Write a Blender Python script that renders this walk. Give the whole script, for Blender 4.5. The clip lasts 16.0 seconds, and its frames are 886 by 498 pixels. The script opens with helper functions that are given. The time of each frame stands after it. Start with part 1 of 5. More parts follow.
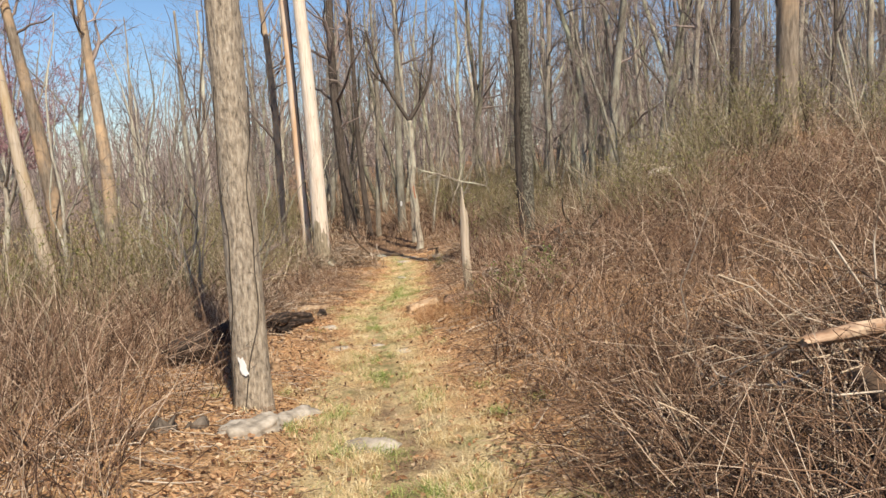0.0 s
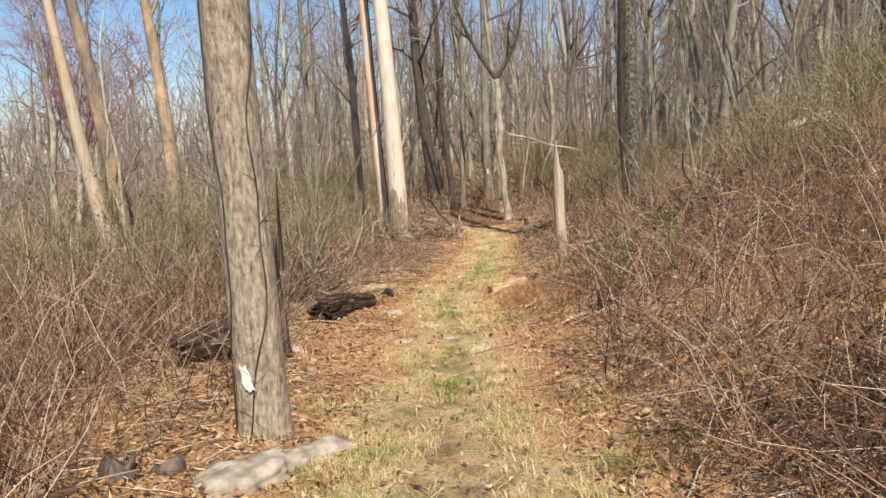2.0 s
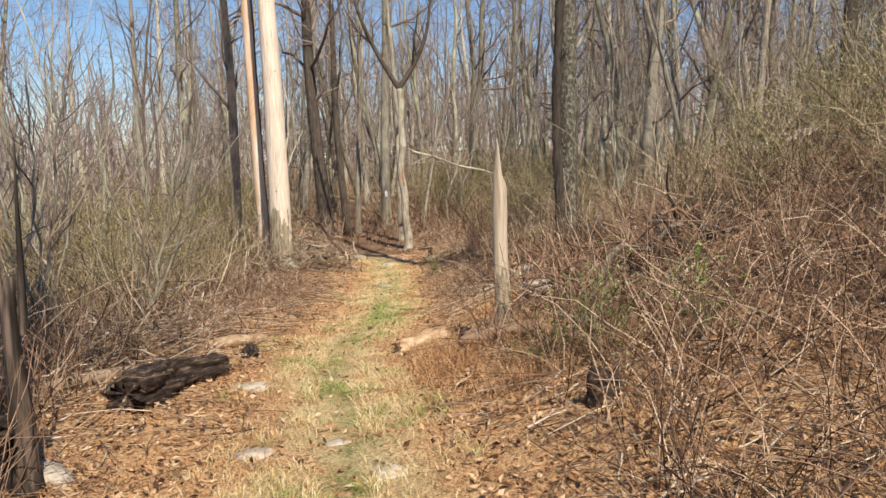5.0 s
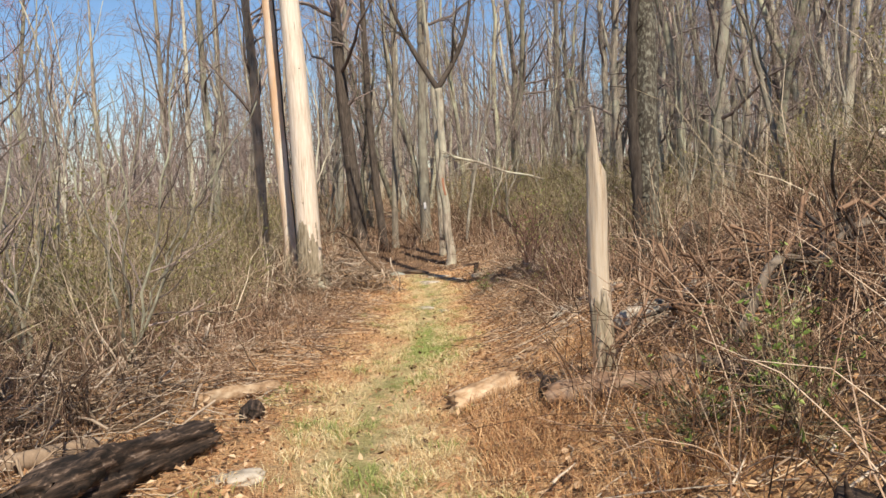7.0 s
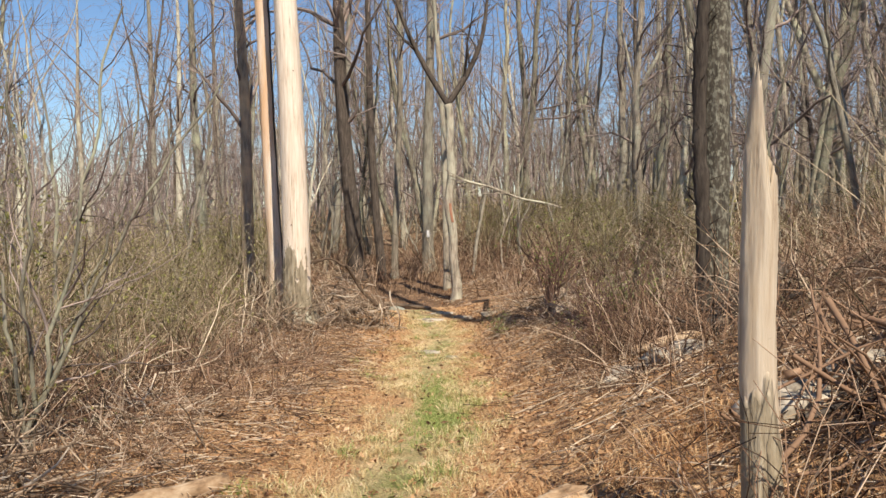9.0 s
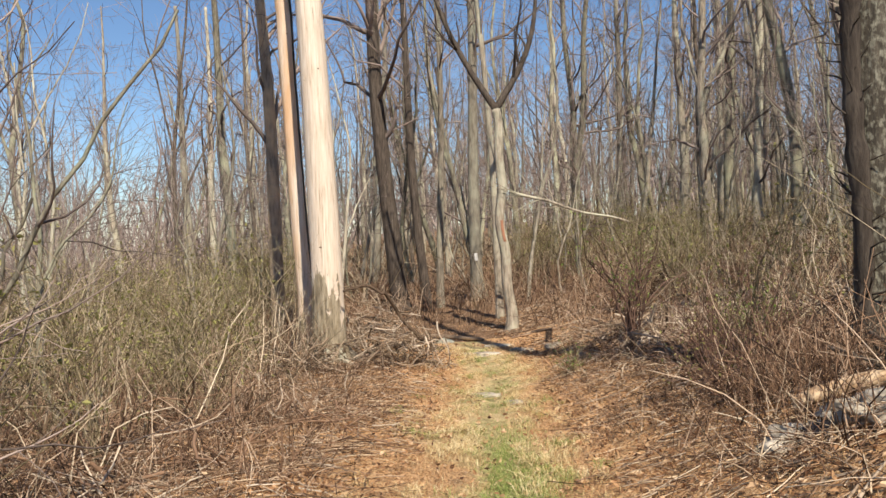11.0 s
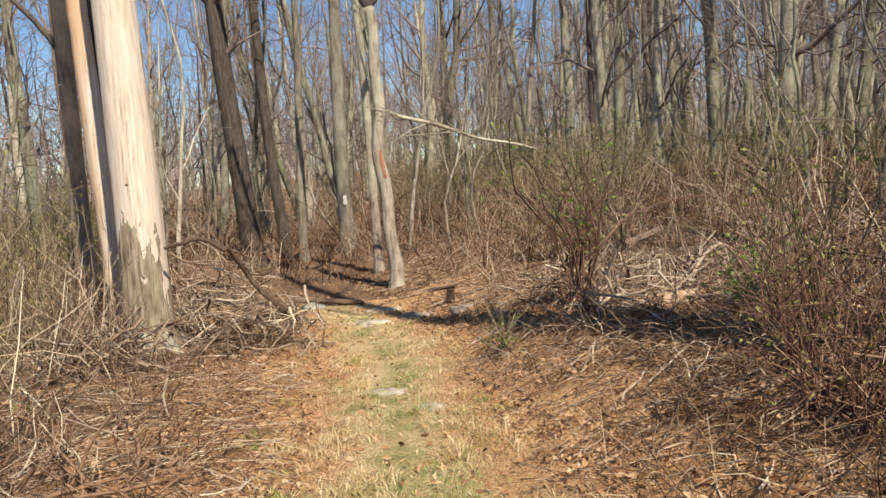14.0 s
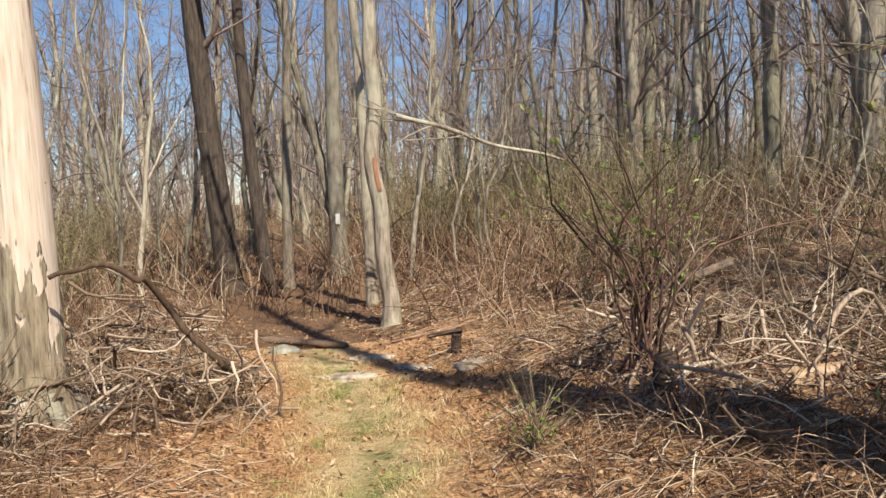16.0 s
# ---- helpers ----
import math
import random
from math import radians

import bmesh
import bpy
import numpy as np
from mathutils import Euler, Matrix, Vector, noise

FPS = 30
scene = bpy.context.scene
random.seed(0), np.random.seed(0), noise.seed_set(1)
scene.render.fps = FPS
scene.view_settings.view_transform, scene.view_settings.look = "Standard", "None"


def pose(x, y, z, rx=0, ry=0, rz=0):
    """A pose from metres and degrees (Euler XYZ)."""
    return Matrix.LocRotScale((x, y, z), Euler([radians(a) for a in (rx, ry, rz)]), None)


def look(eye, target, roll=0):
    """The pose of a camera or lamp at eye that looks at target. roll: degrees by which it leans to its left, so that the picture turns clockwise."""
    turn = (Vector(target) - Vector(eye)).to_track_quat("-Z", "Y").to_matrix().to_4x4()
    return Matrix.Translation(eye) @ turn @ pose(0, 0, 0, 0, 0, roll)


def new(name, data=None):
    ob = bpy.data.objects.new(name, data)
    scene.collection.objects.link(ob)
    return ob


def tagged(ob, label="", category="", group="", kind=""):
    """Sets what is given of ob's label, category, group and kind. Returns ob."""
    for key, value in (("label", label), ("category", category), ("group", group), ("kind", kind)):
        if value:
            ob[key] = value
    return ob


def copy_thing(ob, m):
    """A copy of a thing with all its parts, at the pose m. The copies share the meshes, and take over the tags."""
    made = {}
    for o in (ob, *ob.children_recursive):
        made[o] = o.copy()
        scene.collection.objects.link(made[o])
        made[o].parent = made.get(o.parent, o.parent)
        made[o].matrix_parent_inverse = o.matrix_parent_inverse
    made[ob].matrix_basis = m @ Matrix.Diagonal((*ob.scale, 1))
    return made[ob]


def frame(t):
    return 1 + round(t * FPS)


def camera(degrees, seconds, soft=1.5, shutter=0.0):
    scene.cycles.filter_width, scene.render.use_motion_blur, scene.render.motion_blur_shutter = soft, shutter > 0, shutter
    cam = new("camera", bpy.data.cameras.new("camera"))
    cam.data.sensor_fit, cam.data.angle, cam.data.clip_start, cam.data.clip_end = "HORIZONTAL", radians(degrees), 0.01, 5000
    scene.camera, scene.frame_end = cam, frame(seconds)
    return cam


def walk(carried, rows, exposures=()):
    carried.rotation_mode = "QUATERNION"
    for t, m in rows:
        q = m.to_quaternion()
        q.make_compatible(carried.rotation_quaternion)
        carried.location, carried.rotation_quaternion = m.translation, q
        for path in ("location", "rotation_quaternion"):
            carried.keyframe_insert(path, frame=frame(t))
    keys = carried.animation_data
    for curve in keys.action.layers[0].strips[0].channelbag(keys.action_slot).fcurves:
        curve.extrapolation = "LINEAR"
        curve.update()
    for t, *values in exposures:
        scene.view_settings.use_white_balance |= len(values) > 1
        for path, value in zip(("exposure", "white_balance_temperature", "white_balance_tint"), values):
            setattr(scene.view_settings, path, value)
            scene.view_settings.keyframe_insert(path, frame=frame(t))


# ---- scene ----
cam = camera(58.0, 16.0, soft=1.5)
PATH = [
    (0, (0.000, 0.000, 1.550), (0.119, 1.981, 1.303), -2.6),
    (0.5, (0.034, 0.718, 1.404), (0.248, 2.683, 1.096), -1.7),
    (1, (0.129, 1.289, 1.327), (0.259, 3.263, 1.032), -2.8),
    (1.5, (0.115, 1.949, 1.220), (0.155, 3.925, 0.911), -2.3),
    (2, (0.159, 2.573, 1.155), (0.051, 4.547, 0.853), -3.4),
    (2.5, (0.075, 3.235, 1.100), (-0.023, 5.214, 0.827), -2.2),
    (3, (0.055, 3.764, 1.015), (-0.180, 5.749, 0.942), -2.3),
    (3.5, (-0.012, 4.430, 0.934), (-0.171, 6.415, 0.750), -1.9),
    (4, (-0.031, 4.973, 0.883), (-0.121, 6.968, 0.784), -1.8),
    (4.5, (-0.027, 5.603, 0.775), (0.025, 7.595, 0.598), -1.4),
    (4.7, (-0.005, 5.847, 0.772), (0.160, 7.825, 0.528), -1.0),
    (6.8, (-0.017, 8.519, 0.479), (0.086, 10.504, 0.253), -1.5),
    (7, (-0.057, 8.700, 0.484), (0.014, 10.688, 0.279), -2.4),
    (7.5, (-0.062, 9.262, 0.432), (-0.130, 11.257, 0.300), -2.3),
    (8, (-0.160, 9.858, 0.416), (-0.150, 11.852, 0.265), -0.7),
    (8.2, (-0.208, 10.110, 0.392), (-0.174, 12.104, 0.247), -0.5),
    (10.3, (-0.180, 12.639, 0.160), (-0.082, 14.633, 0.052), -0.5),
    (10.5, (-0.169, 12.860, 0.113), (-0.134, 14.859, 0.050), -1.6),
    (11, (-0.312, 13.518, 0.066), (-0.336, 15.517, 0.009), -2.3),
    (11.5, (-0.413, 14.138, 0.008), (-0.447, 16.135, -0.097), -3.0),
    (12, (-0.522, 14.708, -0.042), (-0.580, 16.703, -0.164), -3.0),
    (12.5, (-0.569, 15.377, -0.054), (-0.501, 17.369, -0.212), -2.2),
    (13, (-0.543, 16.027, -0.117), (-0.336, 18.002, -0.363), -2.2),
    (13.5, (-0.541, 16.662, -0.168), (-0.212, 18.619, -0.413), -3.0),
    (14, (-0.487, 17.358, -0.224), (-0.169, 19.322, -0.428), -3.5),
    (14.5, (-0.353, 18.033, -0.271), (0.091, 19.976, -0.434), -2.8),
    (15, (-0.193, 18.686, -0.325), (0.245, 20.632, -0.472), -1.5),
    (15.5, (-0.065, 19.421, -0.374), (0.386, 21.362, -0.545), -1.4),
    (16, (0.000, 20.099, -0.397), (0.301, 22.071, -0.541), -2.3),
]
walk(cam, [(t, look(eye, target, roll)) for t, eye, target, roll in PATH])

# ---- light ----
SUN_WAY = Vector((-0.30, 0.95, -1.15)).normalized()
world = bpy.data.worlds.new("sky")
scene.world = world
world.use_nodes = True
wn = world.node_tree
sky = wn.nodes.new("ShaderNodeTexSky")
sky.sky_type = "NISHITA"
sky.sun_disc = False
sky.sun_elevation = math.asin(-SUN_WAY.z)
sky.sun_rotation = math.atan2(-SUN_WAY.x, -SUN_WAY.y)
sky.altitude = 300
sky.air_density, sky.dust_density, sky.ozone_density = 1.0, 0.15, 6.0
wn.links.new(sky.outputs["Color"], wn.nodes["Background"].inputs["Color"])
wn.nodes["Background"].inputs["Strength"].default_value = 0.086
sun = new("sun", bpy.data.lights.new("sun", "SUN"))
sun.data.energy, sun.data.angle, sun.data.color = 5.0, radians(0.53), (1.0, 0.89, 0.735)
sun.matrix_world = Matrix.Translation((20, -30, 40)) @ SUN_WAY.to_track_quat("-Z", "Y").to_matrix().to_4x4()
scene.view_settings.exposure = 0.5

rng = np.random.default_rng(7)


# ---- the lie of the land ----
TRAIL_Y = (-60, -10, 0, 6.5, 11, 15.3, 21, 25, 29.5, 34, 38, 60, 120, 400)
TRAIL_Z = (3.0, 0.9, 0.0, -0.98, -1.25, -1.58, -2.1, -2.46, -2.5, -2.52, -2.4, -1.9, -1.2, -1.0)
BEND_Y = (-60, 0, 6.5, 10, 12.4, 15.5, 18, 20, 24, 27.5, 30.5, 33, 40, 60, 400)
BEND_X = (0.6, 0.0, -0.05, -0.12, -0.42, -0.5, -0.2, 0.03, 0.12, 0.3, 0.15, -0.5, -1.4, -2.0, -2.0)
BANK_Y = (-60, 0, 10, 17, 21, 27, 40, 80, 400)
BANK_S = (0.2, 0.24, 0.33, 0.37, 0.29, 0.22, 0.17, 0.12, 0.1)


def smooth_interp(v, xs, ys):
    v = np.asarray(v, float)
    return sum(np.interp(v + d, xs, ys) for d in (-1.6, -0.8, 0, 0.8, 1.6)) / 5


def trail_x(y):
    return smooth_interp(y, BEND_Y, BEND_X)


def wave2(x, y):
    return (np.sin(1.3 * x + 0.7 * y) + np.sin(-0.8 * x + 1.9 * y + 1.0) + np.sin(2.7 * x - 1.1 * y + 2.0) * 0.6 + np.sin(3.9 * x + 4.3 * y) * 0.35) / 3


def ground_z(x, y):
    x, y = np.asarray(x, float), np.asarray(y, float)
    off = x - trail_x(y)
    right = np.maximum(off - 0.45, 0)
    right = np.where(right < 0.8, right**2 / 1.6, right - 0.4)
    rise = smooth_interp(y, BANK_Y, BANK_S) * (9 * np.tanh(right / 9) + 0.12 * right)
    left = np.maximum(-off - 0.7, 0)
    fall = 0.12 * np.tanh(left / 1.2) - 0.075 * np.maximum(left - 3.0, 0) + 0.02 * np.maximum(left - 25, 0)
    rough = 0.07 * wave2(x, y) * np.clip(np.abs(off) - 0.5, 0.12, 1.5)
    rise = rise + 0.26 * np.exp(-((x - 2.3) ** 2 / 1.6 + (y - 26.5) ** 2 / 9)) + 0.22 * np.exp(-((x + 2.5) ** 2 / 1.5 + (y - 27.4) ** 2 / 3)) + 1.0 * np.exp(-((x - 8.6) ** 2 / 8 + (y - 20) ** 2 / 12))
    return smooth_interp(y, TRAIL_Y, TRAIL_Z) + rise + fall + rough - 0.04 * np.exp(-((off / 0.25) ** 2))


def gz(x, y):
    return float(ground_z(x, y))


# ---- materials ----
def material(name, rough=0.9):
    m = bpy.data.materials.new(name)
    m.use_nodes = True
    n = m.node_tree.nodes
    b = n["Principled BSDF"]
    b.inputs["Roughness"].default_value = rough
    b.inputs["Specular IOR Level"].default_value = 0.25
    return m, m.node_tree, b


def node(t, kind, **values):
    n = t.nodes.new(kind)
    for key, value in values.items():
        n.inputs[key].default_value = value
    return n


def ramp(t, fac, stops):
    n = t.nodes.new("ShaderNodeValToRGB")
    e = n.color_ramp.elements
    while len(e) < len(stops):
        e.new(0.5)
    for el, (p, c) in zip(e, stops):
        el.position, el.color = p, (*c, 1)
    t.links.new(fac, n.inputs["Fac"])
    return n.outputs["Color"]


def coords(t, scale):
    tc = t.nodes.new("ShaderNodeTexCoord")
    mp = node(t, "ShaderNodeMapping", Scale=scale)
    t.links.new(tc.outputs["Object"], mp.inputs["Vector"])
    return mp.outputs["Vector"]


def noise_of(t, scale, vec, detail=4.0, rough=0.6):
    n = node(t, "ShaderNodeTexNoise", Scale=scale, Detail=detail, Roughness=rough)
    t.links.new(vec, n.inputs["Vector"])
    return n.outputs["Fac"]


def mixed(t, fac, a, b, mode="MIX"):
    n = t.nodes.new("ShaderNodeMix")
    n.data_type, n.blend_type = "RGBA", mode
    for sock, v in (("Factor", fac), ("A", a), ("B", b)):
        s = n.inputs[0 if sock == "Factor" else 6 if sock == "A" else 7]
        if isinstance(v, (tuple, float, int)):
            s.default_value = v if sock == "Factor" else (*v, 1)
        else:
            t.links.new(v, s)
    return n.outputs[2]


def maths(t, op, a, b=0.0, clamp=False):
    n = t.nodes.new("ShaderNodeMath")
    n.operation, n.use_clamp = op, clamp
    for k, v in ((0, a), (1, b)):
        if isinstance(v, (float, int)):
            n.inputs[k].default_value = v
        else:
            t.links.new(v, n.inputs[k])
    return n.outputs[0]


def bump(t, b, height, strength, distance):
    n = node(t, "ShaderNodeBump", Strength=strength, Distance=distance)
    t.links.new(height, n.inputs["Height"])
    t.links.new(n.outputs["Normal"], b.inputs["Normal"])


def bark(name, dark, mid, light, lichen=None, scale=18.0, squash=0.16, speck=1.7, vary=0.75):
    """Furrowed bark: long vertical ridges, fine grain, patches of lichen."""
    m, t, b = material(name)
    ridges = noise_of(t, scale, coords(t, (1, 1, squash)), 5.0, 0.65)
    grain = noise_of(t, 90.0, coords(t, (1, 1, 0.3)), 3.0)
    patch = noise_of(t, speck, coords(t, (1, 1, 0.6)), 4.0)
    col = ramp(t, ridges, [(0.3, dark), (0.5, mid), (0.72, light)])
    col = mixed(t, maths(t, "MULTIPLY", grain, 0.5), col, tuple(0.55 * c for c in mid))
    if lichen:
        col = mixed(t, maths(t, "MULTIPLY", maths(t, "SUBTRACT", patch, 0.47), 5.0, True), col, lichen)
    info = t.nodes.new("ShaderNodeObjectInfo")
    tint = node(t, "ShaderNodeHueSaturation", Saturation=0.95)
    t.links.new(maths(t, "ADD", maths(t, "MULTIPLY", info.outputs["Random"], vary), 1.05 - 0.5 * vary), tint.inputs["Value"])
    t.links.new(col, tint.inputs["Color"])
    t.links.new(tint.outputs["Color"], b.inputs["Base Color"])
    bump(t, b, maths(t, "ADD", ridges, maths(t, "MULTIPLY", grain, 0.25)), 0.9, 0.03)
    return m


def plain(name, stops, scale=25.0, stretch=(1, 1, 0.3), by_island=0.0, by_object=0.0, rough=0.85, relief=0.4, through_light=0.0):
    m, t, b = material(name, rough)
    n = noise_of(t, scale, coords(t, stretch), 4.0)
    fac = n
    if by_island:
        geo = t.nodes.new("ShaderNodeNewGeometry")
        fac = maths(t, "ADD", maths(t, "MULTIPLY", n, 1 - by_island), maths(t, "MULTIPLY", geo.outputs["Random Per Island"], by_island))
    if by_object:
        info = t.nodes.new("ShaderNodeObjectInfo")
        fac = maths(t, "ADD", fac, maths(t, "MULTIPLY", maths(t, "SUBTRACT", info.outputs["Random"], 0.5), by_object))
    col = ramp(t, fac, stops)
    t.links.new(col, b.inputs["Base Color"])
    if relief:
        bump(t, b, n, relief, 0.01)
    if through_light:
        tr = t.nodes.new("ShaderNodeBsdfTranslucent")
        t.links.new(col, tr.inputs["Color"])
        mx = node(t, "ShaderNodeMixShader", Fac=through_light)
        t.links.new(b.outputs[0], mx.inputs[1])
        t.links.new(tr.outputs[0], mx.inputs[2])
        t.links.new(mx.outputs[0], t.nodes["Material Output"].inputs["Surface"])
    return m


BARK_TAN = bark("bark_tan", (0.085, 0.065, 0.046), (0.38, 0.31, 0.225), (0.64, 0.55, 0.425), scale=34, squash=0.32, speck=3.0, vary=0.1)
BARK_GREY = bark("bark_grey", (0.07, 0.058, 0.045), (0.29, 0.245, 0.185), (0.51, 0.445, 0.35), (0.42, 0.405, 0.30))
BARK_OLIVE = bark("bark_olive", (0.055, 0.047, 0.034), (0.225, 0.2, 0.145), (0.42, 0.385, 0.285), (0.36, 0.365, 0.25))
BARK_BROWN = bark("bark_brown", (0.04, 0.03, 0.022), (0.14, 0.11, 0.083), (0.26, 0.215, 0.165))
BARK_DARK = bark("bark_dark", (0.03, 0.023, 0.018), (0.09, 0.07, 0.055), (0.17, 0.14, 0.11))
BARK_PALE = bark("bark_pale", (0.13, 0.108, 0.08), (0.36, 0.315, 0.24), (0.56, 0.51, 0.41), (0.46, 0.45, 0.34))
BARK_LICHEN = bark("bark_lichen", (0.03, 0.026, 0.02), (0.07, 0.058, 0.043), (0.15, 0.13, 0.10), (0.24, 0.23, 0.175), scale=14, speck=24.0, vary=0.15)
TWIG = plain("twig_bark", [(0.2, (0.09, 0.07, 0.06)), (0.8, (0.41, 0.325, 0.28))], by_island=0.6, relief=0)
# Lighter copy of twig_bark: the pinkish-grey light of distance put into the colour.
TWIG_FAR_PALE = plain("far_twig_pale", [(0.2, (0.14, 0.112, 0.1)), (0.8, (0.46, 0.38, 0.34))], by_island=0.7, relief=0)
CANE = plain("dry_cane", [(0.15, (0.036, 0.02, 0.013)), (0.45, (0.155, 0.09, 0.055)), (0.72, (0.33, 0.21, 0.135)), (0.93, (0.68, 0.55, 0.41))], by_island=0.8, relief=0)
STEM_OLIVE = plain("shrub_stem", [(0.15, (0.055, 0.042, 0.023)), (0.5, (0.215, 0.168, 0.095)), (0.88, (0.56, 0.47, 0.33))], by_island=0.8, relief=0)
BRANCH_RED = plain("reddish_twig", [(0.2, (0.17, 0.085, 0.095)), (0.8, (0.46, 0.27, 0.29))], by_island=0.7, relief=0)
BUD = plain("young_leaf", [(0.1, (0.13, 0.125, 0.04)), (0.6, (0.29, 0.28, 0.095)), (0.95, (0.46, 0.44, 0.18))], by_island=0.9, relief=0, through_light=0.35)
LEAF_GREEN = plain("fresh_leaf", [(0.1, (0.10, 0.15, 0.035)), (0.6, (0.24, 0.33, 0.08)), (0.95, (0.44, 0.52, 0.18))], by_island=0.9, relief=0, through_light=0.35)
STEM_RED = plain("reddish_stem", [(0.2, (0.06, 0.035, 0.026)), (0.8, (0.25, 0.15, 0.11))], by_island=0.6, relief=0)
FERN = plain("dead_fern", [(0.1, (0.22, 0.105, 0.05)), (0.5, (0.45, 0.245, 0.11)), (0.92, (0.68, 0.46, 0.25))], by_island=0.9, relief=0, through_light=0.2)
DRIFT = plain("dead_branch", [(0.2, (0.085, 0.056, 0.036)), (0.55, (0.28, 0.205, 0.14)), (0.95, (0.64, 0.54, 0.42))], by_island=0.5, by_object=0.7)
STRAW_STALK = plain("bleached_stalk", [(0.1, (0.2, 0.14, 0.09)), (0.5, (0.45, 0.34, 0.23)), (0.92, (0.75, 0.64, 0.48))], by_island=0.9, relief=0)
MAT_STALK = plain("matted_stalk", [(0.1, (0.10, 0.06, 0.036)), (0.5, (0.33, 0.21, 0.125)), (0.92, (0.68, 0.54, 0.38))], by_island=0.9, relief=0)
STRAW = plain("dry_grass", [(0.1, (0.42, 0.29, 0.13)), (0.5, (0.66, 0.51, 0.27)), (0.92, (0.82, 0.72, 0.46))], by_island=0.9, relief=0, through_light=0.25)
GRASS = plain("green_grass", [(0.1, (0.14, 0.2, 0.045)), (0.6, (0.32, 0.38, 0.11)), (0.95, (0.55, 0.53, 0.24))], by_island=0.9, relief=0, through_light=0.3)
LEAF = plain("fallen_leaf", [(0.1, (0.09, 0.045, 0.025)), (0.35, (0.30, 0.16, 0.08)), (0.7, (0.52, 0.32, 0.17)), (0.95, (0.70, 0.53, 0.35))], by_island=0.9, relief=0, through_light=0.2)
CHAR_UP = plain("charred_trunk", [(0.36, (0.012, 0.01, 0.008)), (0.5, (0.045, 0.034, 0.027)), (0.64, (0.15, 0.11, 0.085))], scale=22, stretch=(1, 1, 0.07), relief=0.9)
CHAR = plain("charred_wood", [(0.4, (0.013, 0.01, 0.008)), (0.54, (0.055, 0.038, 0.028)), (0.63, (0.16, 0.11, 0.08)), (0.72, (0.5, 0.42, 0.34))], scale=26, stretch=(0.07, 1, 1), relief=0.9)
BLEACHED = plain("bleached_wood", [(0.3, (0.36, 0.30, 0.23)), (0.5, (0.6, 0.53, 0.43)), (0.75, (0.78, 0.72, 0.62))], scale=18, stretch=(0.1, 1, 1), relief=0.6)
ROT = plain("rotten_wood", [(0.3, (0.12, 0.072, 0.04)), (0.48, (0.36, 0.24, 0.14)), (0.72, (0.62, 0.49, 0.34))], scale=12, stretch=(0.4, 1, 1), relief=0.8)
ROT_DARK = plain("rotten_brown_wood", [(0.3, (0.10, 0.06, 0.035)), (0.5, (0.32, 0.20, 0.125)), (0.75, (0.56, 0.42, 0.29))], scale=12, stretch=(0.35, 1, 1), relief=0.9)
ROCK = plain("rock", [(0.33, (0.13, 0.108, 0.08)), (0.48, (0.36, 0.31, 0.24)), (0.7, (0.62, 0.55, 0.45))], scale=7, stretch=(1, 1, 1), relief=0.8)
ROCK_DULL = plain("trodden_rock", [(0.3, (0.15, 0.125, 0.095)), (0.5, (0.33, 0.285, 0.225)), (0.72, (0.52, 0.465, 0.385))], scale=7, stretch=(1, 1, 1), relief=0.8)
ROCK_GREEN = plain("mossy_rock", [(0.3, (0.17, 0.18, 0.13)), (0.5, (0.34, 0.34, 0.27)), (0.75, (0.5, 0.5, 0.42))], scale=7, stretch=(1, 1, 1), relief=0.8)
PAINT = plain("white_paint", [(0.3, (0.7, 0.69, 0.66)), (0.7, (0.84, 0.83, 0.8))], relief=0.2)
PAINT_RED = plain("orange_paint", [(0.3, (0.26, 0.12, 0.07)), (0.7, (0.42, 0.22, 0.14))], relief=0.2)


